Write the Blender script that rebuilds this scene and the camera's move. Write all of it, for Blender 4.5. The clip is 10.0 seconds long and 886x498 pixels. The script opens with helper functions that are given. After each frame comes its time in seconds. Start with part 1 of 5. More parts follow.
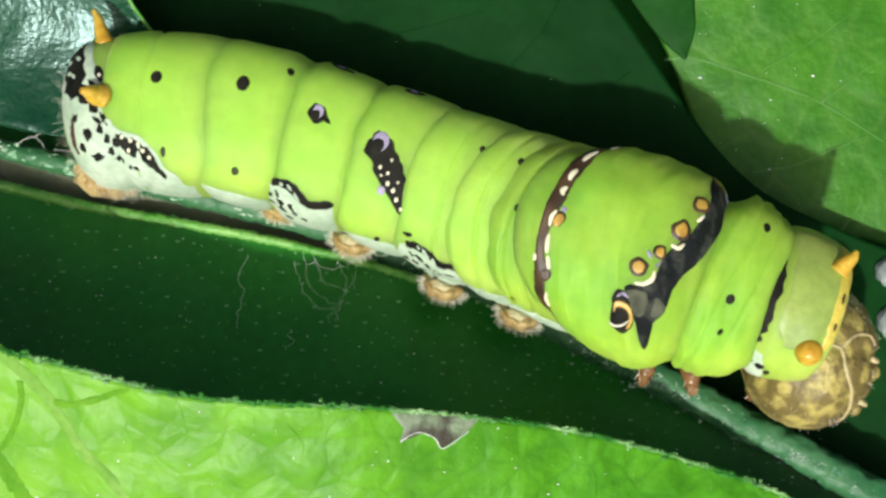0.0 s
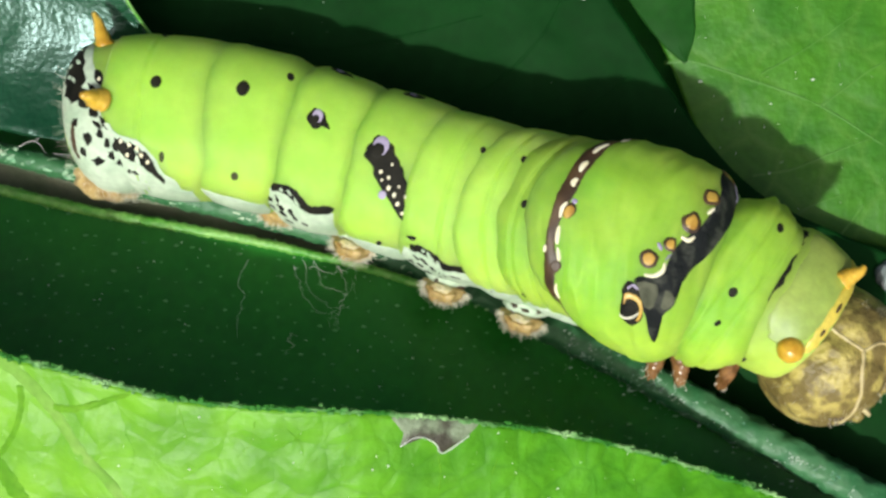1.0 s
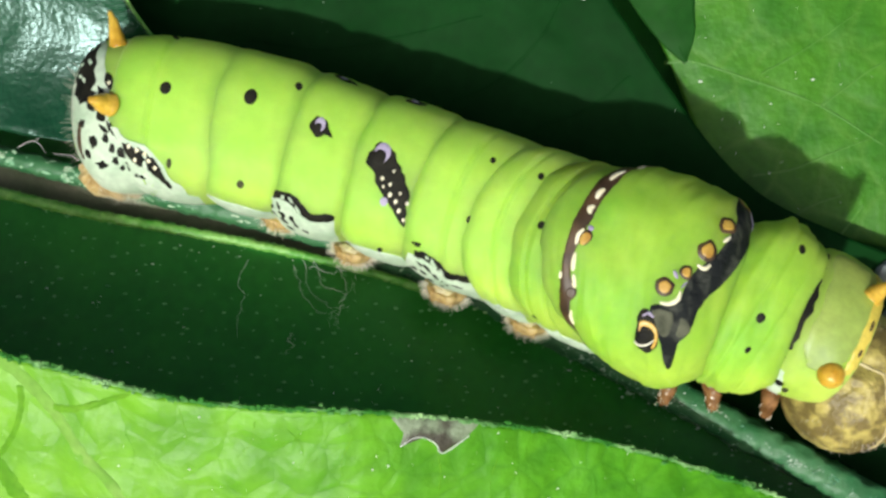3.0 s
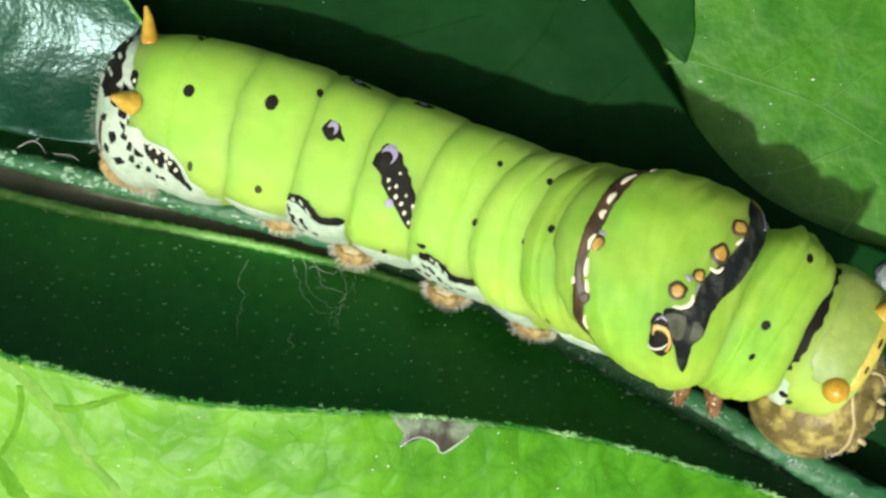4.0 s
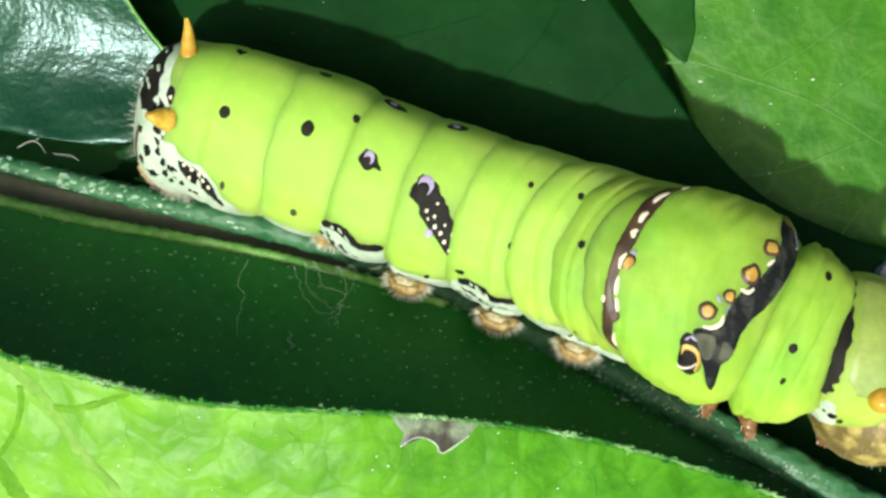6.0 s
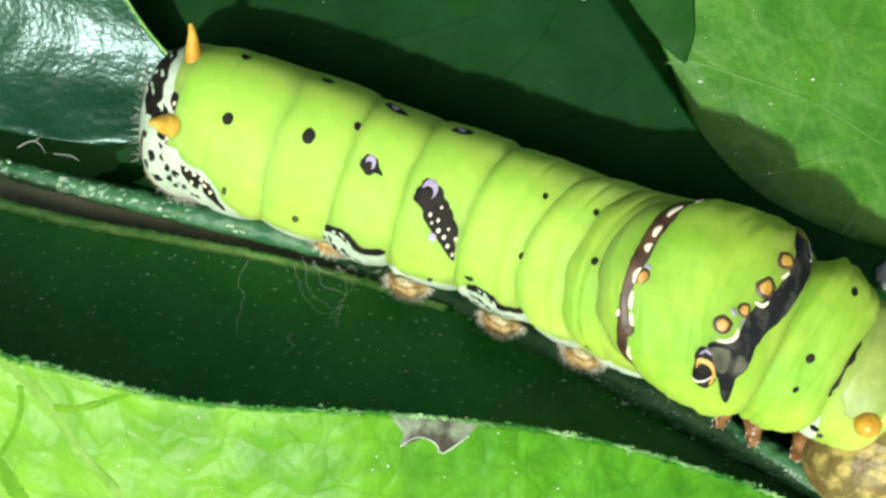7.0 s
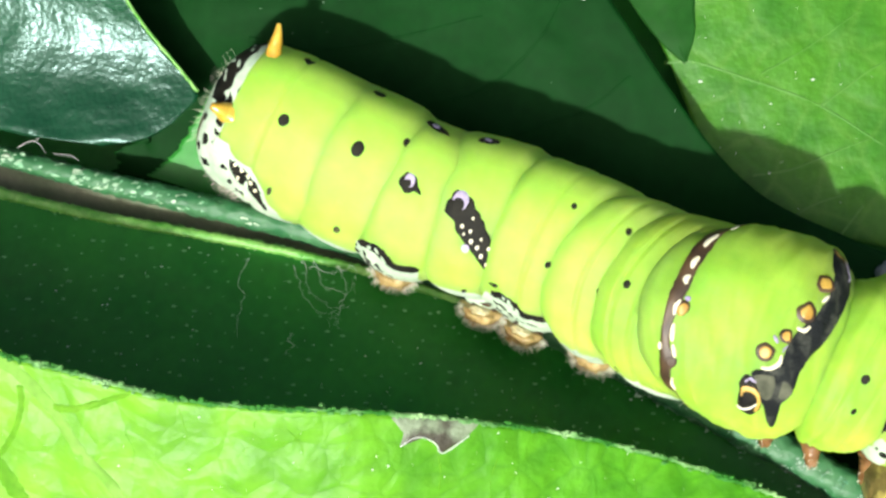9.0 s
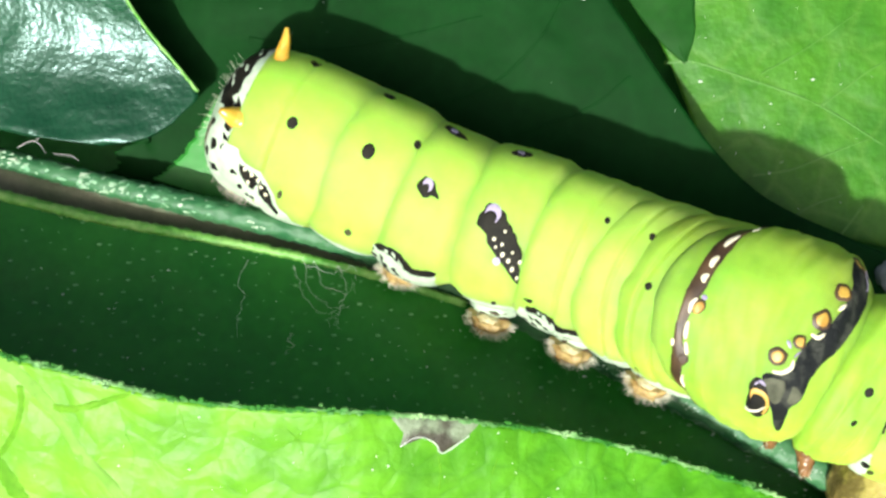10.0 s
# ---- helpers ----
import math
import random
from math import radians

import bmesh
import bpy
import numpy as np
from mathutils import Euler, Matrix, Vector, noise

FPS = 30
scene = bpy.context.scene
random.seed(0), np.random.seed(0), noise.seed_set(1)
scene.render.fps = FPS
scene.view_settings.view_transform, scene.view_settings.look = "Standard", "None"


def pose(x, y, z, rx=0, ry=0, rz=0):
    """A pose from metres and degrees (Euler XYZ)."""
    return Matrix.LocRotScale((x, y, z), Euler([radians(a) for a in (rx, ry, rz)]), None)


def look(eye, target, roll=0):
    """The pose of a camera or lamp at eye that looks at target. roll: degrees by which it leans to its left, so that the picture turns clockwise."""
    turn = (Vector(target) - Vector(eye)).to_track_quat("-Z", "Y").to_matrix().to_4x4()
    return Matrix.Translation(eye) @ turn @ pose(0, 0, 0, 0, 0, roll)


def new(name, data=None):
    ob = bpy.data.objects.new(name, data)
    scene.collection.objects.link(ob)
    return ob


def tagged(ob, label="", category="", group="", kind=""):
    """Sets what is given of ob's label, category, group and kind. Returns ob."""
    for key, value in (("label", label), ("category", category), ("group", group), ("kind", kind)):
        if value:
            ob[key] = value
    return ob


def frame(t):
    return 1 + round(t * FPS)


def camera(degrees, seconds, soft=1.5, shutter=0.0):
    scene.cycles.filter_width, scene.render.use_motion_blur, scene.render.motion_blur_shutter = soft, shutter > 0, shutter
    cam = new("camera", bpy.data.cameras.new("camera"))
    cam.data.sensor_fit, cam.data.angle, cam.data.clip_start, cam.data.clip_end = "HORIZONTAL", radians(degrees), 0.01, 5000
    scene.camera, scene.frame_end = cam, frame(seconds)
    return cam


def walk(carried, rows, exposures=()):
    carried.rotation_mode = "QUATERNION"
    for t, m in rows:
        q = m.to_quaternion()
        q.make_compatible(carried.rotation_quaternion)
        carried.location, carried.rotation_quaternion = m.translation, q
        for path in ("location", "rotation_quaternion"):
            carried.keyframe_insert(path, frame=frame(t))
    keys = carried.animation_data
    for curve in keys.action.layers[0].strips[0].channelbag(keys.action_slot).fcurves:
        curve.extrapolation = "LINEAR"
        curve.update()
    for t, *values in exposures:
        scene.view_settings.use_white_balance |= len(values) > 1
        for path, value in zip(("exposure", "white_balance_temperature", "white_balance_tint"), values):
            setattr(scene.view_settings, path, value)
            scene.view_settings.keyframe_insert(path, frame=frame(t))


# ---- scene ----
MM = 0.001

# ---- camera: a hand-held close-up, steady but for a small sag at the start ----
cam = camera(40, 10.0, soft=2.8)
EYE = 64.62 * MM


def eye_at(y):
    return look((0, y * MM, EYE), (0, y * MM, 0))


walk(cam, [(0, eye_at(-0.22)), (0.1, eye_at(-0.05)), (0.2, eye_at(0)), (0.5, eye_at(0)), (10, eye_at(0))],
     exposures=[(0, -0.09), (4.6, -0.09), (4.9, 0.06), (5.5, 0.1), (7.5, 0.16), (8.2, 0.3), (8.5, 0.39), (9, 0.49), (9.5, 0.48), (10, 0.58)])

# ---- light: low hard sun and a weak sky ----
SUN_FROM = Vector((-0.19, -0.49, 0.86)).normalized()
world = bpy.data.worlds.new("sky")
scene.world = world
world.use_nodes = True
wn = world.node_tree.nodes
sky = wn.new("ShaderNodeTexSky")
sky.sky_type = "NISHITA"
sky.sun_disc = False
sky.dust_density, sky.air_density, sky.ozone_density = 7.0, 0.6, 0.3
sky.sun_elevation = math.asin(SUN_FROM.z)
sky.sun_rotation = math.atan2(SUN_FROM.x, SUN_FROM.y)
wn["Background"].inputs["Strength"].default_value = 0.115
world.node_tree.links.new(sky.outputs[0], wn["Background"].inputs["Color"])
sun = new("sun", bpy.data.lights.new("sun", "SUN"))
sun.data.energy = 4.1
sun.data.angle = radians(2.0)
sun.data.color = (0.94, 1.0, 0.94)
sun.matrix_world = look(SUN_FROM, (0, 0, 0))


# ---- materials ----
def mat(name, c1, c2, rough=0.5, big=500, fine=4000, bump=0.3, depth=0.03, sss=0.0, coat=0.0, spread=(0.35, 0.65), metal=0.0, spec=0.5, grain=1.0):
    """Two-tone material: c1 and c2 blotched at big (per metre), grain and relief at fine; depth in mm."""
    m = bpy.data.materials.new(name)
    m.use_nodes = True
    nt = m.node_tree
    n, ln = nt.nodes, nt.links.new
    p = n["Principled BSDF"]
    tc = n.new("ShaderNodeTexCoord")

    def tex(scale, detail):
        t = n.new("ShaderNodeTexNoise")
        t.inputs["Scale"].default_value, t.inputs["Detail"].default_value = scale, detail
        ln(tc.outputs["Object"], t.inputs["Vector"])
        return t

    nb, nf = tex(big, 4), tex(fine, 3)
    ramp = n.new("ShaderNodeMapRange")
    ramp.inputs["From Min"].default_value, ramp.inputs["From Max"].default_value = spread
    ln(nb.outputs["Fac"], ramp.inputs["Value"])
    mix = n.new("ShaderNodeMix")
    mix.data_type = "RGBA"
    mix.inputs["A"].default_value, mix.inputs["B"].default_value = (*c1, 1), (*c2, 1)
    ln(ramp.outputs["Result"], mix.inputs["Factor"])
    gm = n.new("ShaderNodeMix")
    gm.data_type, gm.blend_type = "RGBA", "MULTIPLY"
    gm.inputs["Factor"].default_value = 1
    gr = n.new("ShaderNodeMapRange")
    gr.inputs["From Min"].default_value, gr.inputs["From Max"].default_value = 0.3, 0.7
    gr.inputs["To Min"].default_value, gr.inputs["To Max"].default_value = 1 - 0.12 * grain, 1 + 0.1 * grain
    ln(nf.outputs["Fac"], gr.inputs["Value"])
    ln(mix.outputs["Result"], gm.inputs["A"])
    ln(gr.outputs["Result"], gm.inputs["B"])
    ln(gm.outputs["Result"], p.inputs["Base Color"])
    bp = n.new("ShaderNodeBump")
    bp.inputs["Strength"].default_value, bp.inputs["Distance"].default_value = bump, depth * MM
    ln(nf.outputs["Fac"], bp.inputs["Height"])
    ln(bp.outputs["Normal"], p.inputs["Normal"])
    p.inputs["Roughness"].default_value, p.inputs["Metallic"].default_value = rough, metal
    p.inputs["Specular IOR Level"].default_value = spec
    p.inputs["Coat Weight"].default_value, p.inputs["Coat Roughness"].default_value = coat, 0.15
    if sss:
        p.inputs["Subsurface Weight"].default_value, p.inputs["Subsurface Scale"].default_value = sss, 0.0055
        p.inputs["Subsurface Radius"].default_value = (1.0, 1.0, 0.25)
    return m


def leaf_mat(name, c1, c2, vein, rough, cells, pits, bump, depth, coat=0.0, big=120, vein_mix=0.5, spec=0.5, flush=None, emboss=0.0):
    """Leaf skin: blotches, a fine net of veins between cells, and oil-gland pits."""
    m = mat(name, c1, c2, rough, big, pits, bump, depth, coat=coat, spec=spec)
    nt = m.node_tree
    n, ln = nt.nodes, nt.links.new
    p = n["Principled BSDF"]
    tc = n["Texture Coordinate"]
    warp = n.new("ShaderNodeTexNoise")
    warp.inputs["Scale"].default_value = cells * 0.8
    ln(tc.outputs["Object"], warp.inputs["Vector"])
    add = n.new("ShaderNodeVectorMath")
    add.operation = "MULTIPLY_ADD"
    add.inputs[1].default_value = (0.35 / cells,) * 3
    ln(warp.outputs["Color"], add.inputs[0])
    ln(tc.outputs["Object"], add.inputs[2])
    vo = n.new("ShaderNodeTexVoronoi")
    vo.feature = "DISTANCE_TO_EDGE"
    vo.inputs["Scale"].default_value = cells
    ln(add.outputs["Vector"], vo.inputs["Vector"])
    line = n.new("ShaderNodeMapRange")
    line.inputs["From Min"].default_value, line.inputs["From Max"].default_value = 0.0, 0.09
    line.inputs["To Min"].default_value, line.inputs["To Max"].default_value = vein_mix, 0
    ln(vo.outputs["Distance"], line.inputs["Value"])
    if emboss:
        # blade puffed up between its veins
        puff = n.new("ShaderNodeMapRange")
        puff.inputs["From Max"].default_value = 0.35
        ln(vo.outputs["Distance"], puff.inputs["Value"])
        raised = n.new("ShaderNodeBump")
        raised.inputs["Strength"].default_value, raised.inputs["Distance"].default_value = 0.6, emboss * MM
        ln(puff.outputs["Result"], raised.inputs["Height"])
        ln(p.inputs["Normal"].links[0].from_socket, raised.inputs["Normal"])
        ln(raised.outputs["Normal"], p.inputs["Normal"])
    over = n.new("ShaderNodeMix")
    over.data_type = "RGBA"
    src = p.inputs["Base Color"].links[0].from_socket
    ln(src, over.inputs["A"])
    over.inputs["B"].default_value = (*vein, 1)
    ln(line.outputs["Result"], over.inputs["Factor"])
    ln(over.outputs["Result"], p.inputs["Base Color"])
    if flush:
        # paler, yellower blade towards the leaf's base
        x0, x1, tint = flush
        sep = n.new("ShaderNodeSeparateXYZ")
        ln(tc.outputs["Object"], sep.inputs["Vector"])
        fade = n.new("ShaderNodeMapRange")
        fade.interpolation_type = "SMOOTHSTEP"
        fade.inputs["From Min"].default_value, fade.inputs["From Max"].default_value = x0 * MM, x1 * MM
        fade.inputs["To Min"].default_value, fade.inputs["To Max"].default_value = 1.0, 0.0
        ln(sep.outputs["X"], fade.inputs["Value"])
        veil = n.new("ShaderNodeMix")
        veil.data_type = "RGBA"
        veil.inputs["B"].default_value = (*tint, 1)
        blotch = n.new("ShaderNodeMath")
        blotch.operation = "MULTIPLY"
        ln(fade.outputs["Result"], blotch.inputs[0])
        floor_ = n.new("ShaderNodeMath")
        floor_.operation = "MULTIPLY_ADD"
        floor_.inputs[1].default_value, floor_.inputs[2].default_value = 0.45, 0.5
        ln(n["Map Range"].outputs["Result"], floor_.inputs[0])
        ln(floor_.outputs["Value"], blotch.inputs[1])
        ln(blotch.outputs["Value"], veil.inputs["Factor"])
        ln(over.outputs["Result"], veil.inputs["A"])
        ln(veil.outputs["Result"], p.inputs["Base Color"])
    return m


SKIN = mat("caterpillar_skin", (0.27, 0.60, 0.052), (0.42, 0.66, 0.09), 0.6, 150, 1300, 0.3, 0.06, sss=0.8, grain=0.4, spec=0.3)
SKINB = mat("thorax_skin", (0.20, 0.45, 0.034), (0.33, 0.51, 0.055), 0.6, 170, 1300, 0.35, 0.07, sss=0.7, grain=0.5, spec=0.3)
COLLAR = mat("collar_lime", (0.29, 0.49, 0.05), (0.40, 0.55, 0.08), 0.55, 200, 1500, 0.3, 0.06, sss=0.6, grain=0.5, spec=0.3)
PLATE = mat("collar_skin", (0.21, 0.31, 0.06), (0.31, 0.40, 0.075), 0.45, 250, 2500, 0.25, 0.05, sss=0.1)
WHITE = mat("white_skin", (0.53, 0.62, 0.47), (0.36, 0.48, 0.33), 0.55, 500, 3000, 0.4, 0.06)
BLACK = mat("black_marking", (0.006, 0.006, 0.005), (0.017, 0.016, 0.011), 0.6, 900, 5000, 0.3, 0.03, spec=0.1)
BROWN = mat("brown_marking", (0.03, 0.015, 0.005), (0.075, 0.04, 0.014), 0.5, 900, 5000, 0.3, 0.03)
OLIVE = mat("olive_marking", (0.028, 0.032, 0.014), (0.06, 0.064, 0.03), 0.8, 600, 3000, 0.5, 0.05, spec=0.12)
LILAC = mat("lilac_marking", (0.28, 0.23, 0.38), (0.38, 0.33, 0.45), 0.5, 900, 5000, 0.2, 0.02)
CREAM = mat("cream_marking", (0.72, 0.66, 0.42), (0.80, 0.76, 0.55), 0.5, 900, 5000, 0.2, 0.02)
ORANGE = mat("orange_marking", (0.36, 0.19, 0.03), (0.56, 0.36, 0.06), 0.4, 900, 5000, 0.2, 0.02)
HORN = mat("amber_horn", (0.50, 0.25, 0.015), (0.70, 0.44, 0.05), 0.3, 900, 5000, 0.3, 0.03, sss=0.2, coat=0.4)
HEADM = mat("brown_head", (0.155, 0.115, 0.034), (0.40, 0.325, 0.09), 0.45, 950, 4200, 0.8, 0.10, spread=(0.46, 0.60), spec=0.4)
EYE_BEAD = mat("eye_bead", (0.10, 0.07, 0.04), (0.22, 0.18, 0.12), 0.08, 900, 5000, 0.1, 0.01, spec=0.8)
SUTURE = mat("pale_suture", (0.42, 0.34, 0.16), (0.50, 0.42, 0.22), 0.4, 900, 4000, 0.2, 0.02)
FOOT = mat("brown_foot", (0.30, 0.18, 0.055), (0.58, 0.42, 0.18), 0.5, 1100, 5000, 0.5, 0.05, sss=0.15)
PAD = mat("toe_pad", (0.50, 0.40, 0.18), (0.62, 0.56, 0.34), 0.45, 900, 5000, 0.4, 0.04, sss=0.15)
LEGM = mat("brown_leg", (0.10, 0.045, 0.014), (0.26, 0.13, 0.05), 0.25, 1600, 5000, 0.4, 0.04)
HAIR = mat("pale_hair", (0.68, 0.64, 0.5), (0.78, 0.74, 0.6), 0.4, 900, 5000, 0.1, 0.01)
SILK = mat("silk", (0.62, 0.68, 0.6), (0.8, 0.82, 0.75), 0.35, 900, 5000, 0.1, 0.01)
YOUNG = leaf_mat("young_leaf", (0.045, 0.205, 0.005), (0.082, 0.30, 0.010), (0.026, 0.15, 0.006), 0.45, 520, 1400, 0.55, 0.16, big=420, vein_mix=0.35, spec=0.25, flush=(-26, 10, (0.175, 0.40, 0.02)), emboss=0.12)
FRESH = leaf_mat("fresh_leaf", (0.026, 0.13, 0.006), (0.054, 0.192, 0.010), (0.10, 0.235, 0.03), 0.5, 330, 2000, 0.6, 0.12, big=260, vein_mix=0.3, spec=0.3, emboss=0.08)
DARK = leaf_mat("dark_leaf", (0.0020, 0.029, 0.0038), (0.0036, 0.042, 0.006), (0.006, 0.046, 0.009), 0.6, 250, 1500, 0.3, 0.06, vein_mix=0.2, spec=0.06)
SHADE = leaf_mat("shade_leaf", (0.007, 0.055, 0.006), (0.012, 0.075, 0.008), (0.016, 0.07, 0.012), 0.6, 250, 1600, 0.35, 0.06, vein_mix=0.2, spec=0.1)
DEEP = leaf_mat("deep_leaf", (0.010, 0.135, 0.012), (0.020, 0.175, 0.016), (0.016, 0.15, 0.02), 0.4, 250, 1600, 0.35, 0.06, vein_mix=0.2, spec=0.25)
WAXY = leaf_mat("waxy_leaf", (0.003, 0.034, 0.012), (0.006, 0.055, 0.02), (0.008, 0.055, 0.022), 0.27, 1500, 3600, 0.9, 0.055, vein_mix=0.15, spec=0.6, emboss=0.014)
WAXY.node_tree.nodes["Principled BSDF"].inputs["Specular Tint"].default_value = (0.72, 0.98, 0.97, 1)
# brighter than the leaves around it, sunlight mixed into the green
SUN_PATCH = leaf_mat("sun_patch_green", (0.022, 0.20, 0.022), (0.042, 0.27, 0.038), (0.03, 0.18, 0.03), 0.45, 250, 1600, 0.4, 0.06, vein_mix=0.2, spec=0.3)
RIM = mat("leaf_rim", (0.07, 0.30, 0.025), (0.22, 0.46, 0.10), 0.45, 1100, 5000, 0.5, 0.06)
RIB = mat("leaf_rib", (0.020, 0.115, 0.038), (0.055, 0.165, 0.066), 0.45, 700, 3000, 0.6, 0.1, spec=0.3)
VEINS = mat("soft_vein", (0.045, 0.165, 0.011), (0.068, 0.21, 0.018), 0.5, 700, 3000, 0.3, 0.05)
VEIN = mat("leaf_vein", (0.13, 0.30, 0.035), (0.20, 0.37, 0.07), 0.6, 500, 2500, 0.5, 0.06, spec=0.1)
STRIP = mat("leaf_underside", (0.10, 0.13, 0.065), (0.17, 0.18, 0.11), 0.6, 400, 2500, 0.6, 0.1)
CRUST = mat("rib_crust", (0.12, 0.36, 0.17), (0.42, 0.52, 0.36), 0.35, 900, 4000, 0.5, 0.05)
SPARK = mat("rib_sparkle", (0.06, 0.22, 0.12), (0.5, 0.6, 0.5), 0.3, 900, 4000, 0.5, 0.05)
FRINGE = mat("margin_fringe", (0.03, 0.17, 0.02), (0.28, 0.48, 0.20), 0.5, 500, 5000, 0.3, 0.03, spread=(0.45, 0.72), spec=0.2)
CHAR = mat("charcoal_marking", (0.006, 0.008, 0.008), (0.042, 0.046, 0.036), 0.75, 1100, 3500, 0.9, 0.10, spread=(0.46, 0.62), spec=0.2)
SLATE = mat("slate_marking", (0.05, 0.055, 0.035), (0.13, 0.135, 0.09), 0.75, 700, 2500, 0.8, 0.06, spec=0.15)
RIMY = mat("collar_rim", (0.55, 0.45, 0.06), (0.66, 0.52, 0.08), 0.35, 900, 4000, 0.2, 0.03, sss=0.2)
PETAL = mat("pale_petal", (0.16, 0.19, 0.18), (0.26, 0.29, 0.28), 0.5, 600, 3000, 0.2, 0.03)
GRAIN = mat("margin_grain", (0.07, 0.28, 0.06), (0.40, 0.55, 0.30), 0.4, 1500, 5000, 0.2, 0.02)
GLAND = mat("leaf_gland", (0.05, 0.25, 0.06), (0.16, 0.40, 0.15), 0.3, 900, 4000, 0.2, 0.02)
DULL = mat("dull_vein", (0.075, 0.235, 0.008), (0.13, 0.31, 0.018), 0.6, 500, 3000, 0.3, 0.05, spec=0.1)
SCAR = mat("leaf_scar", (0.17, 0.22, 0.13), (0.05, 0.045, 0.028), 0.55, 700, 2500, 0.9, 0.14, spread=(0.46, 0.60))
SOIL = mat("soil", (0.02, 0.016, 0.01), (0.05, 0.04, 0.025), 0.9, 60, 500, 0.8, 2.0)


# ---- mesh helpers (all in mm) ----
def part(name, verts, faces, material, parent=None, label="", smooth=True):
    me = bpy.data.meshes.new(name)
    me.from_pydata([(x * MM, y * MM, z * MM) for x, y, z in verts], [], faces)
    me.materials.append(material)
    me.polygons.foreach_set("use_smooth", [smooth] * len(me.polygons))
    me.update()
    ob = new(name, me)
    ob.parent = parent
    return tagged(ob, label)


def spline(pts, n):
    """n points along a smooth curve through pts, any number of coordinates."""
    p = np.array(pts, float)
    p = np.vstack([2 * p[0] - p[1], p, 2 * p[-1] - p[-2]])
    out = []
    for s in np.linspace(0, len(pts) - 1, n):
        i = min(int(s), len(pts) - 2)
        f = s - i
        a, b, c, d = p[i:i + 4]
        out.append(0.5 * (2 * b + (c - a) * f + (2 * a - 5 * b + 4 * c - d) * f * f + (3 * b - a - 3 * c + d) * f ** 3))
    return np.array(out)


def closed_spline(pts, n):
    m = len(pts)
    return spline([pts[(i - 1) % m] for i in range(m + 3)], (m + 2) * 12 + 1)[12:-24:max(1, m * 12 // n)]


def grid_faces(na, nb, start=0, flip=False):
    f = []
    for i in range(na - 1):
        for j in range(nb - 1):
            a = start + i * nb + j
            q = (a, a + nb, a + nb + 1, a + 1)
            f.append(q[::-1] if flip else q)
    return f


def sheet(edge_a, edge_b, na, nb, thick, relief=0.1, scale=0.3, bow=0.0, ragged=0.0, bitten=0.0):
    """A leaf blade between two edges, with thickness, gentle relief and a bow across; ragged roughens edge a."""
    a, b = spline(edge_a, na), spline(edge_b, na)
    top = []
    for i in range(na):
        j0 = noise.noise(Vector((i * 0.55, 3.1, edge_a[0][0]))) + 0.6 * noise.noise(Vector((i * 1.7, 8.1, 0)))
        for j in range(nb):
            f = j / (nb - 1)
            p = a[i] * (1 - f) + b[i] * f
            p = p + (b[i] - a[i]) / (np.linalg.norm(b[i] - a[i]) + 1e-9) * ragged * j0 * (1 - f) ** 3
            if bitten and i < 6:
                g = noise.noise(Vector((j * 0.16, 5.5, 1))) + 0.35 * noise.noise(Vector((j * 0.45, 2.5, 7)))
                p = p + (a[6] - a[0]) / np.linalg.norm(a[6] - a[0]) * bitten * g * (1 - i / 6)
            w = relief * (noise.noise(Vector(p * scale)) + 0.35 * noise.noise(Vector(p * scale * 3.1)))
            top.append((p[0], p[1], p[2] + w + bow * 4 * f * (1 - f)))
    verts = top + [(x, y, z - thick) for x, y, z in top]
    n = na * nb
    faces = grid_faces(na, nb) + grid_faces(na, nb, n, True)
    for i in range(na - 1):
        for j in (0, nb - 1):
            q = (i * nb + j, (i + 1) * nb + j, n + (i + 1) * nb + j, n + i * nb + j)
            faces.append(q[::-1] if j == 0 else q)
    for j in range(nb - 1):
        for i in (0, na - 1):
            q = (i * nb + j, i * nb + j + 1, n + i * nb + j + 1, n + i * nb + j)
            faces.append(q if i == 0 else q[::-1])
    return verts, faces, np.array(top).reshape(na, nb, 3)


def tube(path, r0, r1, n=40, k=8, lump=0.0, flat=1.0, seed=0.0):
    """A tapered, slightly lumpy tube along a path."""
    p = spline(path, n)
    verts, faces = [], []
    for i in range(n):
        d = p[min(i + 1, n - 1)] - p[max(i - 1, 0)]
        d /= np.linalg.norm(d) + 1e-9
        up = np.array((0, 0, 1.0)) if abs(d[2]) < 0.9 else np.array((1.0, 0, 0))
        s = np.cross(d, up)
        s /= np.linalg.norm(s)
        u = np.cross(s, d)
        f = i / (n - 1)
        r = r0 * (1 - f) + r1 * f
        for j in range(k):
            a = 2 * math.pi * j / k
            rr = r * (1 + lump * noise.noise(Vector((i * 0.6 + seed, j * 0.9, 1.3))))
            verts.append(p[i] + s * rr * math.cos(a) + u * rr * flat * math.sin(a))
    for i in range(n - 1):
        for j in range(k):
            a, b = i * k + j, i * k + (j + 1) % k
            faces.append((a, b, b + k, a + k))
    faces += [tuple(range(k))[::-1], tuple(range((n - 1) * k, n * k))]
    return [tuple(v) for v in verts], faces


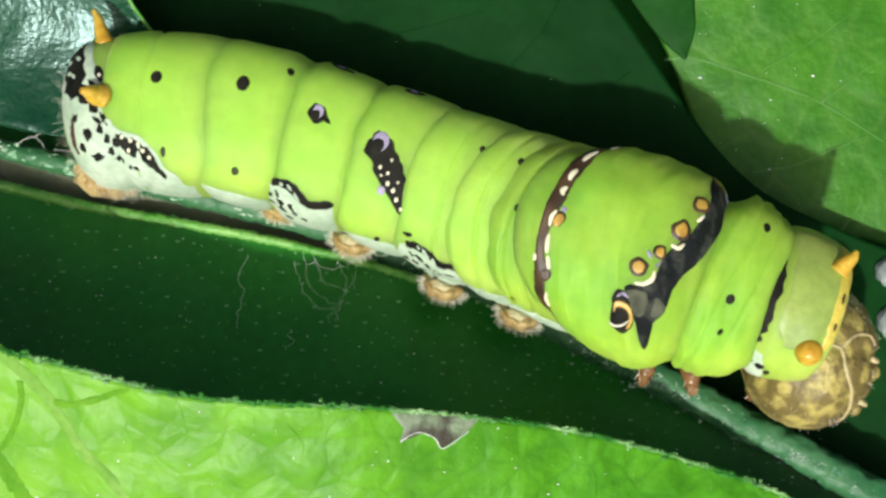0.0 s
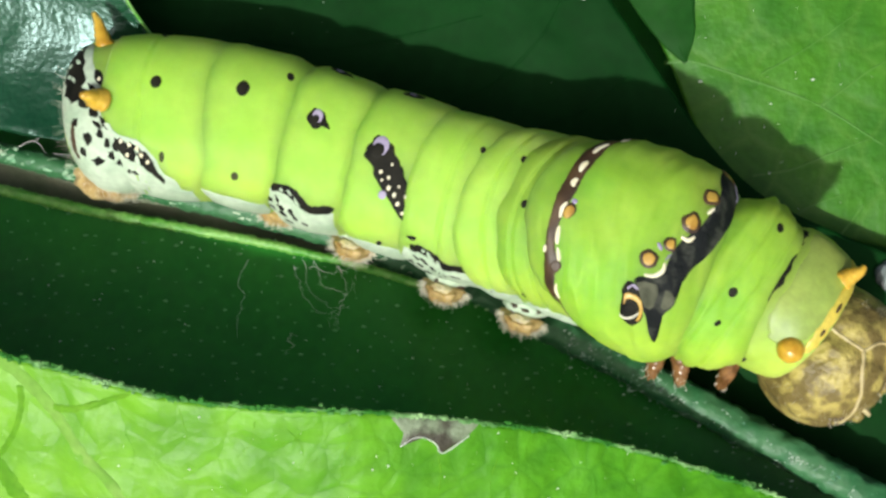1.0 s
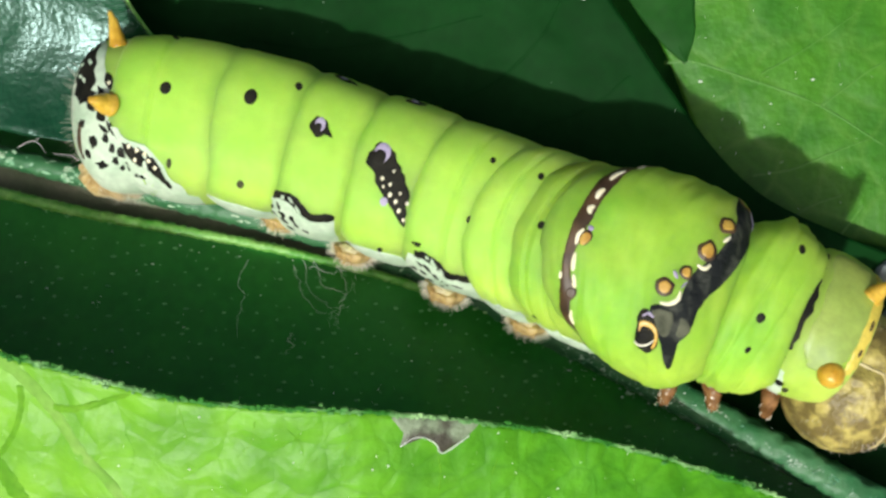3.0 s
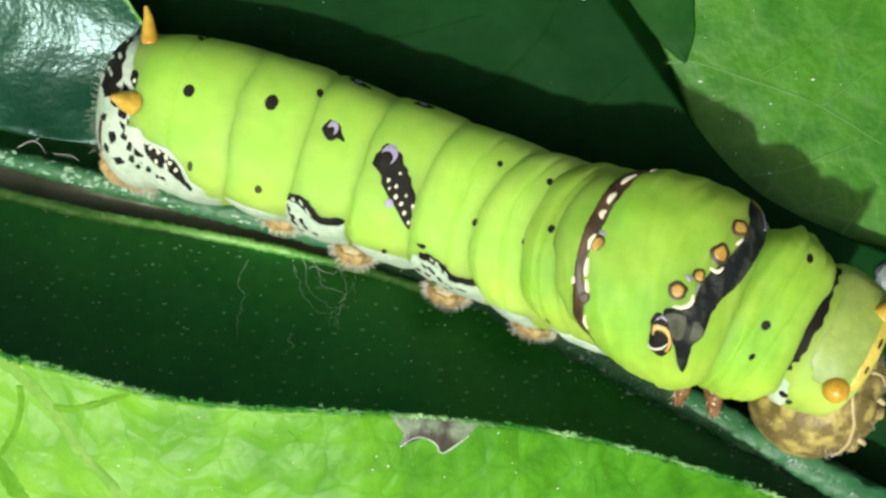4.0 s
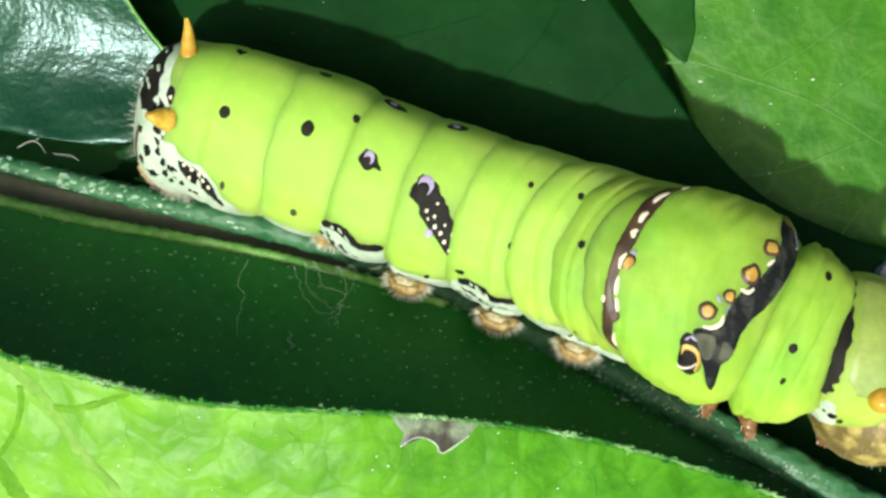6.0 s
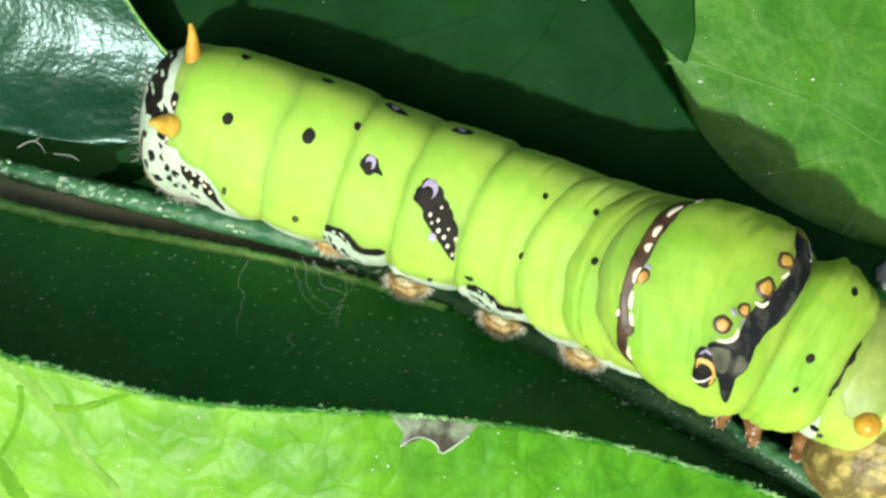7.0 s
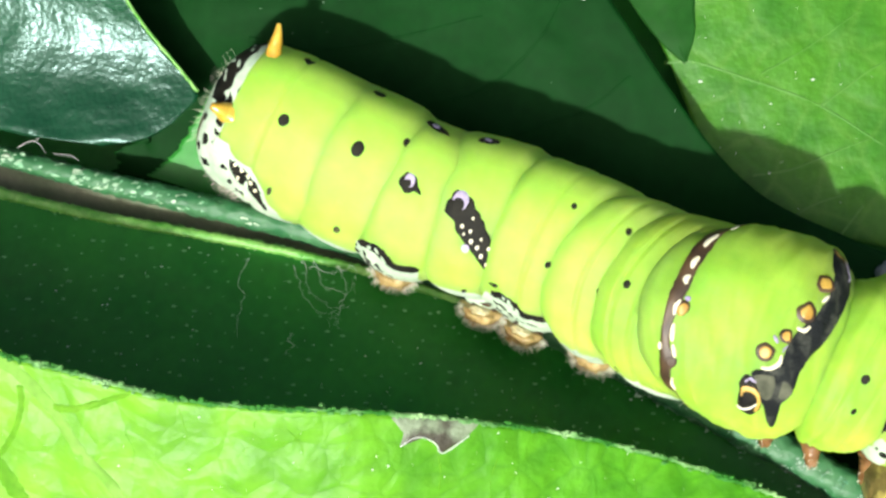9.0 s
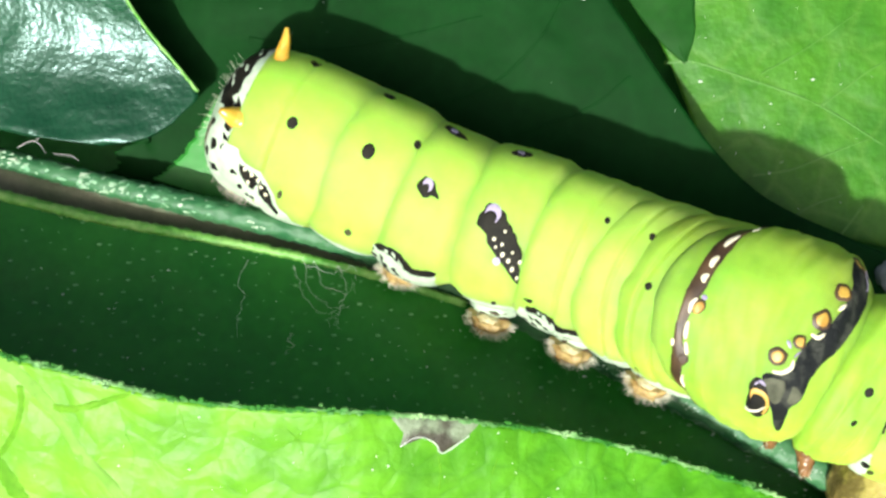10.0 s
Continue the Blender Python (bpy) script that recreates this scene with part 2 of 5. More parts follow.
def ellipsoid(c, r, nu=20, nv=12, lump=0.0):
    verts, faces = [], []
    for i in range(nv + 1):
        t = math.pi * i / nv
        for j in range(nu):
            a = 2 * math.pi * j / nu
            d = Vector((math.sin(t) * math.cos(a), math.sin(t) * math.sin(a), math.cos(t)))
            s = 1 + lump * noise.noise(d * 2.3 + Vector(c))
            verts.append((c[0] + r[0] * d.x * s, c[1] + r[1] * d.y * s, c[2] + r[2] * d.z * s))
    for i in range(nv):
        for j in range(nu):
            a, b = i * nu + j, i * nu + (j + 1) % nu
            faces.append((a, a + nu, b + nu, b))
    return verts, faces


def join(*pieces):
    verts, faces = [], []
    for v, f in pieces:
        o = len(verts)
        verts += v
        faces += [tuple(i + o for i in q) for q in f]
    return verts, faces


# ---- leaves ----
def leaf(label, group="citrus leaves"):
    return tagged(new("leaf"), label, "leaf", group)


def farther(ob, s):
    """Sets a leaf farther from the eye (s over 1) or nearer to it, larger or smaller in step."""
    ob.scale = (s, s, s)
    ob.location.z = EYE * (1 - s)
    return ob


BACK_S, SIDE_S = 1.028, 1.04


ground = part("ground", *sheet([(-6000, -6000, -90), (6000, -6000, -90)], [(-6000, 6000, -90), (6000, 6000, -90)], 60, 60, 5, 8, 0.002)[:2], SOIL)
tagged(ground, "dark shaded soil under the plant", "ground", kind="structure")

# the leaf that carries the caterpillar: shaded blade, pale rim, stout rib
host = leaf("dark glossy green leaf with pale rim that carries the caterpillar")
host_edge = [(-29.37, 4.54, -2.4), (-24.36, 3.2, -2.3), (-19.1, 1.96, -2.4), (-14.13, 1.06, -2.4), (-9.47, 0.16, -2.5), (-4.2, -1.16, -2.9), (0.51, -2.66, -3.5), (6.88, -4.81, -4), (16.53, -9.64, -4.4), (27.51, -15.55, -4.6)]
host_low = [(-30.25, -10.4, 2.2), (-22.57, -11.78, 2.6), (-17.62, -12.6, 2.8), (-13.01, -13.15, 2.9), (-8.71, -13.58, 2.9), (-3.85, -13.89, 2.8), (0.46, -14.25, 2.5), (6.42, -15.43, 0.6), (16.15, -18.12, -2.8), (27.43, -21.76, -4.4)]
hv_, hf_, host_top = sheet(host_edge, host_low, 90, 60, 0.3, 0.12, 0.35, -0.5)
part("blade", hv_, hf_, DEEP, host, "shaded glossy blade with pinprick glands")
part("leaf_edge", *tube(host_edge[:7], 0.34, 0.24, 320, 10, 0.45), RIM, host, "pale lumpy leaf margin")
rib_path = [(-29.81, 6.66, -3.4), (-21.85, 4.57, -3.2), (-15.22, 2.99, -3.1), (-7.07, 0.98, -3.4), (-0.77, -1.44, -4.2), (6.85, -4.92, -3.7), (16.27, -9.81, -3.3), (26.79, -15.46, -2.8)]
part("midrib", *tube(rib_path, 0.5, 1.0, 260, 20, 0.3, 0.8), RIB, host, "stout glossy midrib")
strip_low = [(-30.16, 3.55, -4.2), (-22.17, 2.2, -4.2), (-15.46, 0.93, -4.2), (-7.18, -0.93, -4.4), (-0.78, -3.21, -5.2), (7, -6.45, -5.2), (16.73, -11.64, -5.2), (27.75, -17.47, -5.2)]
part("blade", *sheet(rib_path, strip_low, 60, 10, 0.2, 0.1, 0.5)[:2], STRIP, host, "dull brownish underside strip")


def drape(top, x, y, lift=0.0):
    """The point over (x, y) on a blade's upper face."""
    flat = top.reshape(-1, 3)
    d = (flat[:, 0] - x) ** 2 + (flat[:, 1] - y) ** 2
    near = flat[np.argpartition(d, 8)[:8]]
    mid = near.mean(axis=0)
    q = near - mid
    a, b, c = (q[:, 0] ** 2).sum() + 1e-9, (q[:, 0] * q[:, 1]).sum(), (q[:, 1] ** 2).sum() + 1e-9
    u, v = (q[:, 0] * q[:, 2]).sum(), (q[:, 1] * q[:, 2]).sum()
    det = a * c - b * b
    gx, gy = ((c * u - b * v) / det, (a * v - b * u) / det) if det > 1e-7 else (0.0, 0.0)
    return (x, y, float(mid[2] + gx * (x - mid[0]) + gy * (y - mid[1])) + lift)


def draped(top, path, n, lift):
    return [drape(top, p[0], p[1], lift) for p in spline(path, n)]


def ribbon(top, path, w0, w1, height, n=70, k=9):
    """A low rounded vein that lies on a blade along a path."""
    p = spline([q[:2] for q in path], n)
    verts = []
    for i in range(n):
        d = p[min(i + 1, n - 1)] - p[max(i - 1, 0)]
        d /= np.linalg.norm(d) + 1e-9
        w = (w0 + (w1 - w0) * i / (n - 1)) * (1 + 0.25 * noise.noise(Vector((i * 0.3, w0, path[0][0]))))
        for j in range(k):
            f = 2 * j / (k - 1) - 1
            h = -0.06 if i in (0, n - 1) or j in (0, k - 1) else height * (1 - f * f) + 0.004
            verts.append(drape(top, p[i][0] - d[1] * w * f, p[i][1] + d[0] * w * f, h))
    return verts, grid_faces(n, k, 0, True)


def on_blade(top, x, y):
    flat = top.reshape(-1, 3)
    return float(((flat[:, 0] - x) ** 2 + (flat[:, 1] - y) ** 2).min()) < 0.12


def flecks(top, n, seed, lo, hi, lift, material, parent, label, box):
    """Many tiny grains on a blade."""
    r3 = random.Random(seed)
    pieces = []
    for _ in range(n):
        x, y = r3.uniform(box[0], box[2]), r3.uniform(box[1], box[3])
        if not on_blade(top, x, y):
            continue
        p = drape(top, x, y, lift)
        r = lo + (hi - lo) * r3.random() ** 3
        pieces.append(ellipsoid(p, (r * r3.uniform(0.8, 2.0), r, r * 0.5), 6, 4))
    tagged(part("flecks", *join(*pieces), material, parent, label), kind="stuff")


rng = random.Random(3)
glands = []
for i in range(46):
    for j in range(14):
        x, y = -24 + i * 1.05 + 0.5 * (j % 2) + rng.uniform(-0.35, 0.35), 3.5 - j * 0.95 - i * 0.18 + rng.uniform(-0.3, 0.3)
        r = rng.uniform(0.03, 0.085)
        if not on_blade(host_top, x, y):
            continue
        glands.append(ellipsoid(drape(host_top, x, y, 0.0), (r * rng.uniform(1.2, 2.4), r, r * 0.6), 7, 5))
tagged(part("gland_speckle", *join(*glands), GLAND, host, "pale pinprick oil glands"), kind="stuff")
flecks(host_top, 130, 4, 0.015, 0.05, 0.03, SILK, host, "scattered bright specks", (-23, -9, 16, 1))

rng = random.Random(31)
crust = []
for p in spline(rib_path[:5], 4200):
    if rng.random() > 0.25 + 0.75 * min(1.0, max(0.0, (p[0] + 22.5) / 3)):
        continue
    q = p + np.array((rng.uniform(-0.3, 0.3), max(-0.38, min(0.36, rng.gauss(0.0, 0.2))), 0))
    h = 0.40 - 0.9 * min(0.6, abs(q[1] - p[1])) ** 2
    r = 0.03 + 0.12 * rng.random() ** 2
    crust.append(ellipsoid((q[0], q[1], p[2] + h), (r * rng.uniform(1, 2.4), r, r * 0.45), 7, 5, 0.4))
tagged(part("crust", *join(*crust), CRUST, host, "silvery tan crust along the midrib"), kind="stuff")

# head end of the midrib: glints painted in as tiny pale grains
crust = []
for p in spline(rib_path[5:], 1000):
    q = p + np.array((rng.uniform(-0.3, 0.3), rng.gauss(-0.3, 0.42), 0))
    h = 0.72 - 0.5 * min(1.0, abs(q[1] - p[1])) ** 2
    r = 0.015 + 0.05 * rng.random() ** 2
    crust.append(ellipsoid((q[0], q[1], p[2] + h), (r * rng.uniform(1, 2.4), r, r * 0.45), 6, 4, 0.4))
tagged(part("crust", *join(*crust), SPARK, host, "silvery sparkling crust along the midrib"), kind="stuff")
flecks(host_top, 150, 6, 0.015, 0.05, 0.03, GRAIN, host, "scattered bright specks", (4, -11, 22, -4))

# spent silk on the blade
silk = tagged(new("silk_threads"), "tangle of fine pale silk threads on the dark leaf", "silk")
for path in ([(-7.61, -0.34, -2), (-7.34, -1.82, -1.8), (-6.42, -2.98, -1.5), (-5.1, -3.19, -1.5)], [(-7.05, -0.77, -2), (-6.44, -1.82, -1.8), (-5.29, -2.43, -1.6), (-5, -1.67, -1.8)], [(-6, -0.9, -2), (-5.3, -1.82, -1.8), (-5.65, -3.04, -1.5), (-6.15, -4.23, -1)],
             [(-8.17, -0.9, -2), (-7.51, -2.43, -1.7), (-6.87, -3.28, -1.4), (-5.64, -3.52, -1.4)], [(-10.64, -0.43, -2), (-10.81, -2.43, -1.5), (-10.88, -3.64, -1.2), (-10.97, -4.78, -1)], [(-8.16, -4.54, -1), (-8.04, -5.03, -1), (-8.29, -5.61, -1)],
             [(-7.18, -0.9, -2), (-6, -1.27, -2), (-4.89, -1.14, -2), (-4.73, -2.43, -1.6)], [(-5.49, -3.19, -1.4), (-5.74, -3.79, -1.2), (-5.54, -4.39, -1)]):
    kinks = [(x + rng.gauss(0, 0.09), y + rng.gauss(0, 0.09), z + rng.gauss(0, 0.1)) for x, y, z in draped(host_top, path, 14, 0.9)]
    part("thread", *tube(kinks, 0.011, 0.004, 70, 5, 0.9), SILK, silk)
wisp = tagged(new("silk_wisp"), "loose pale silk wisp caught on the leaf rib", "silk")
for path in ([(-23.46, 5.57, -2.4), (-22.61, 5.93, -2.2), (-22.12, 5.69, -2.3), (-21.97, 5.27, -2.6)], [(-22.4, 5.93, -2.2), (-21.9, 6.28, -2), (-21.93, 6.76, -1.9)], [(-21.5, 5.27, -2.6), (-20.53, 5.14, -2.5), (-20.1, 4.87, -2.6)]):
    part("thread", *tube(path, 0.016, 0.010, 30, 5, 0.5), SILK, wisp)

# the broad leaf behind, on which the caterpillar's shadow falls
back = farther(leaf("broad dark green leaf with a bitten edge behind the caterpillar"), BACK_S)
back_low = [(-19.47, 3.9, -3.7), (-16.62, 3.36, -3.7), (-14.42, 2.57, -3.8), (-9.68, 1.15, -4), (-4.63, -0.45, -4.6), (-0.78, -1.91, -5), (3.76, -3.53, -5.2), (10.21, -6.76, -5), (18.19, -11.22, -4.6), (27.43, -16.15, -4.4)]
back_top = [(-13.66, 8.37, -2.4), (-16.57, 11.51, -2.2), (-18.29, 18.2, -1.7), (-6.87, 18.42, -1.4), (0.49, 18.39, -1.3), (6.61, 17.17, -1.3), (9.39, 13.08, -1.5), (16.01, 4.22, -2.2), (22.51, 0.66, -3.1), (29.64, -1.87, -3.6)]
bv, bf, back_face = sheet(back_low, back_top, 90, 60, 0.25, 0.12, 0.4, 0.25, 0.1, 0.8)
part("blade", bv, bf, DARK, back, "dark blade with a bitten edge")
for path in ([(-10.78, 11.61, -1), (-6.82, 11, -1), (-2.56, 11.61, -1), (2.32, 12.83, -1)], [(-2.6, 7.45, -2), (2.34, 8.95, -1.6), (5.36, 11.61, -1), (6.84, 14.56, -0.6)], [(3.59, 6.22, -2), (7.86, 7.7, -1.5), (10.27, 9.5, -1.2)]):
    part("vein", *ribbon(back_face, path, 0.12, 0.06, 0.03), DARK, back, "faint side vein")
flecks(back_face, 22, 8, 0.015, 0.05, 0.02, SILK, back, "scattered bright specks", (-12, 5, 16, 14))

# patch beside the carrying leaf's midrib, sunlight put in as brighter green
patch_a = [(-16.9, 4.3), (-16.1, 4.9), (-15.2, 5.8), (-14.5, 6.8), (-13.9, 7.8), (-13.1, 8.9)]
patch_b = [(-8.5, 1.6), (-8.3, 2.6), (-8.2, 3.8), (-8.6, 5.2), (-9.2, 6.8), (-10.4, 8.6)]
low_v, low_f, _ = sheet([drape(back_face, *p, 0.12) for p in patch_a], [drape(back_face, *p, 0.12) for p in patch_b], 60, 30, 0.1, 0.05, 0.8, 0.05, 0.3)
part("blade", [(x * BACK_S, y * BACK_S, EYE / MM + (z - EYE / MM) * BACK_S) for x, y, z in low_v], low_f, SUN_PATCH, host, "ragged patch of blade with sunlight painted as brighter green")

# the waxy leaf at the tail end
waxy = leaf("waxy blue-green leaf with a glossy pitted surface")
waxy_right = [(-17.68, 17.3, 2.6), (-16.94, 13.72, 0.5), (-15.83, 11.71, -0.7), (-14.53, 10.08, -1.4), (-13.36, 8.59, -1.7), (-14.52, 7.05, -1.65), (-16.24, 5.99, -1.5), (-18.51, 5.61, -1.4)]
waxy_left = [(-32.82, 22.44, -0.6), (-32.51, 17.14, -1.2), (-32.14, 13.58, -1.7), (-31.93, 10.84, -1.9), (-30.96, 8.97, -1.8), (-28.71, 7.56, -1.6), (-25.91, 6.94, -1.5), (-22.8, 6.16, -1.4)]
part("blade", *sheet(waxy_right, waxy_left, 70, 60, 0.25, 0.10, 0.6, 0.35, 0.12)[:2], WAXY, waxy, "waxy pitted blade")
part("leaf_edge", *tube(waxy_right[:5], 0.08, 0.1, 60, 8, 0.5), RIM, waxy, "pale leaf margin")

# the bright young leaf in front
front = leaf("bright yellow-green young leaf with pale serrated edge and a scar")
# first points run on out of view, added to shade the host blade
front_edge = [(-37, 0.4, 6.8), (-26.41, -3.19, 6.8), (-21.01, -4.98, 6.9), (-18.33, -5.65, 6.9), (-14.33, -6.74, 6.8), (-10.34, -7.43, 6.6), (-4.43, -7.76, 6.4), (1.83, -8.51, 4.9), (6.18, -9.35, 3), (10.16, -10.48, 1.4), (15.02, -12.17, -0.6), (18.99, -13.85, -1.8), (26.48, -17.7, -3.6)]
front_low = [(-43, -26.2, -2.5), (-32.53, -26.77, -2.5), (-24.43, -27.39, -2.5), (-21.31, -27.7, -2.5), (-16.64, -28.01, -2.5), (-11.97, -28.33, -2.5), (-5.11, -28.33, -2.5), (2.06, -28.33, -2.5), (6.78, -28.54, -3), (10.94, -28.75, -3.5), (15.8, -28.64, -4), (19.91, -28.73, -5), (27.41, -28.82, -6)]
fv, ff, ftop = sheet(front_edge, front_low, 130, 60, 0.22, 0.22, 0.45, 0.6, 0.07)
part("blade", fv, ff, YOUNG, front, "bright blade with a net of veins")
part("leaf_edge", *tube([tuple(ftop[i, 0]) for i in range(0, 130, 2)], 0.10, 0.09, 420, 8, 0.9), FRINGE, front, "pale serrated leaf margin")
part("vein", *ribbon(ftop, [(-21.93, -4.6, 7.3), (-20.67, -5.53, 7.1), (-19.5, -6.71, 6.6), (-18.61, -8, 6), (-17.52, -9.92, 5.1), (-16.33, -11.43, 4.4), (-15.13, -13.14, 3.6)], 0.38, 0.32, 0.03, 90), VEIN, front, "pale broad midvein")
for path, w0, w1 in (([(-18.77, -7.62, 6.2), (-17.74, -7.68, 6.2), (-16.46, -7.38, 6.4), (-15.6, -7.08, 6.6), (-14.71, -6.9, 6.8)], 0.26, 0.12), ([(-20.22, -6.48, 6.7), (-20.29, -7.57, 6.2), (-20.77, -8.88, 5.6), (-21.55, -9.92, 5.1), (-22.29, -10.37, 4.9)], 0.2, 0.16), ([(-22.73, -9.63, 5.2), (-21.67, -10.77, 4.7), (-21.15, -11.75, 4.2), (-20.51, -13, 3.6)], 0.5, 0.5)):
    part("vein", *ribbon(ftop, path, w0, w1, 0.035), DULL, front, "olive side vein")
for path in ([(-4.56, -8.22, 5.4), (-4.41, -9.12, 5.3), (-4.92, -10.33, 5.1), (-4.78, -11.64, 4.8)], [(2.75, -10.27, 3), (2.36, -11.7, 2.7), (2.54, -12.97, 2.4)], [(9.88, -10.44, 2), (9.86, -11.4, 1.8), (10.14, -12.86, 1.5)], [(-0.25, -10.1, 5), (-0.11, -11.08, 4.8), (-0.28, -12.51, 4.6)],
             [(-12.62, -7.5, 5), (-12.46, -8.28, 5), (-12.33, -9.08, 4.8), (-12.63, -9.71, 4.7)], [(-9.02, -8.22, 5), (-9.22, -9.28, 4.8), (-10, -10.14, 4.6)], [(-15.33, -8.83, 5), (-14.97, -9.75, 4.8), (-15.21, -10.84, 4.6)], [(-7.72, -8.33, 5), (-6.78, -9.69, 4.8), (-7.1, -11.43, 4.4)]):
    part("vein", *ribbon(ftop, path, 0.04, 0.02, 0.01, 40, 5), DULL, front, "thin dark vein")
scar = closed_spline([(-2.58, -8.14, 5.4), (-1.7, -8.03, 5.4), (-0.52, -8.17, 5.4), (1.71, -8.4, 5.3), (1.49, -8.95, 5.3), (0.77, -9.52, 5.2), (-0.06, -10, 5.1), (-0.39, -9.46, 5.2), (-1.27, -9.13, 5.2), (-2.15, -9.63, 5.2), (-1.98, -8.9, 5.3)], 60)
sc = scar.mean(axis=0)
sv = [drape(ftop, sc[0], sc[1], 0.05)]
for k in (0.35, 0.7, 0.93, 1.0):
    sv += [drape(ftop, *(sc + (p - sc) * k)[:2], 0.05 if k < 1 else -0.05) for p in scar]
m = len(scar)
sf = [(0, 1 + i, 1 + (i + 1) % m) for i in range(m)]
sf += [(1 + k * m + i, 1 + k * m + m + i, 1 + k * m + m + (i + 1) % m, 1 + k * m + (i + 1) % m) for k in range(3) for i in range(m)]
part("scar", sv, sf, SCAR, front, "dry grey scar on the leaf edge")
part("scar_rim", *tube(draped(ftop, scar[26:56:3], 24, 0.05), 0.03, 0.025, 60, 6, 0.6), SILK, front, "white torn rim of the scar")


def margin(top, n, seed, parent, label, spread, lo, hi, material=GRAIN):
    """Pale grains and hairs along a blade's first edge."""
    r4 = random.Random(seed)
    line = spline([tuple(p) for p in top[::2, 0]], n)
    pieces = []
    for p in line:
        q = p + np.array((r4.uniform(-0.1, 0.1), r4.gauss(0, spread), r4.uniform(0.0, 0.12)))
        r = lo + (hi - lo) * r4.random() ** 2
        pieces.append(ellipsoid(tuple(q), (r * r4.uniform(0.8, 2.2), r, r * 0.7), 6, 4, 0.3))
    tagged(part("margin_fringe", *join(*pieces), material, parent, label), kind="stuff")


margin(ftop, 900, 41, front, "soft green fringe along the leaf margin", 0.08, 0.03, 0.13, FRINGE)
margin(host_top, 420, 42, host, "pale grains along the leaf margin", 0.12, 0.02, 0.09)
flecks(ftop, 130, 9, 0.015, 0.06, 0.02, SILK, front, "scattered bright specks", (-24, -15, 22, -8))

# the young leaf rises towards the eye at its base, to shade the host
for ob in front.children:
    for v in ob.data.vertices:
        k = float(np.interp(v.co.x / MM, [-26, -14, -4, 0.5, 30], [0.961, 0.962, 0.968, 0.979, 0.982]))
        v.co = (v.co.x * k, v.co.y * k, EYE + (v.co.z - EYE) * k)

# the leaf behind to the side, and the one below it
side = farther(leaf("bright green leaf half in the caterpillar's shadow"), SIDE_S)
side_a = [(7.86, 22.4, -4.2), (10.32, 15.32, -4), (12.79, 10.47, -3.9), (15.82, 3.54, -4.1), (19.74, 0.03, -4.4), (22.98, 0.51, -4.5), (29.52, -0.93, -4.8)]
side_b = [(13.21, 24.17, -3.8), (17.29, 21.57, -3.6), (21.03, 18.98, -3.4), (25.84, 15.87, -3.6), (29.1, 12.1, -3.8), (31.09, 7.68, -4), (32.56, 3.56, -4.4)]
zv, zf, side_face = sheet(side_a, side_b, 70, 50, 0.22, 0.2, 0.35, 0.3, 0.1)
part("blade", zv, zf, FRESH, side, "bright blade with soft pale veins")
for path, r in (([(12.46, 10.48, -4), (14.21, 10.48, -4), (17.39, 9.43, -4), (21.22, 8, -4), (24.98, 5.7, -4)], 0.08), ([(17.39, 9.59, -4), (20.26, 11.18, -4), (23.45, 13.41, -4)], 0.06), ([(17.39, 4.11, -4), (19.62, 4.49, -4), (21.85, 5.38, -4), (24.08, 6.24, -4)], 0.07),
                ([(19.68, 1.79, -4.2), (20.96, 2.52, -4.2), (22.56, 3.07, -4.2)], 0.06), ([(22.17, 0.35, -4.2), (23.04, 1.47, -4.2), (23.77, 2.52, -4.2)], 0.09), ([(21.22, 8, -4), (23.77, 9.91, -4), (26, 11.18, -4)], 0.06)):
    part("vein", *ribbon(side_face, path, r * 1.3, r * 0.7, r * 0.2), VEINS, side, "pale raised vein")
flecks(side_face, 35, 12, 0.02, 0.07, 0.02, SILK, side, "scattered bright specks", (14, 2, 26, 14))
fold = farther(leaf("small dark green leaf lobe over the bright leaf"), SIDE_S)
part("blade", *sheet([(8.11, 19.03, -3.6), (9.36, 15.84, -3.5), (10.63, 13.63, -3.5), (12.05, 11.73, -3.5), (13.56, 10.42, -3.6)], [(14.4, 18.98, -3.4), (14.13, 15.8, -3.3), (14.06, 13.59, -3.3), (14.08, 12.03, -3.4), (13.68, 10.48, -3.6)], 30, 16, 0.15, 0.1, 0.6, 0.1)[:2], SHADE, fold)
low = farther(leaf("dark green leaf deep in the shade below"), SIDE_S)
part("midrib", *tube([(14.22, 17.69, -3.3), (12.49, 14.54, -3.3), (13.41, 10.78, -3.5)], 0.06, 0.04, 30, 6, 0.2), SHADE, fold)
# upper reach added behind the gap to darken it, no sunlit soil shows
low_a = [(3.88, 22.13, -7.5), (10.58, 22.13, -7.5), (17.3, 21.49, -7.6), (23.87, 21.04, -7.2), (32.45, 20.65, -7)]
low_b = [(3.88, -22.06, -7.5), (10.58, -22.73, -7.5), (17.2, -22.97, -7.2), (23.81, -23.24, -7), (32.45, -23.57, -7)]
part("blade", *sheet(low_a, low_b, 40, 70, 0.25, 0.3, 0.3, 0.2)[:2], DEEP, low)

for c, r in ((drape(back_face, *(24.85, -1.5, -3)[:2], 0.25), (0.75, 0.8, 0.4)), (drape(back_face, *(24.95, -4.3, -3)[:2], 0.25), (0.7, 0.9, 0.4))):
    petal = part("petal", *ellipsoid((0, 0, 0), r, 20, 12, 0.3), PETAL)
    petal.location = [c[0] * BACK_S * MM, c[1] * BACK_S * MM, EYE + (c[2] * MM - EYE) * BACK_S]
    tagged(petal, "small pale grey petal lying on a shaded leaf", "petal", "petals")

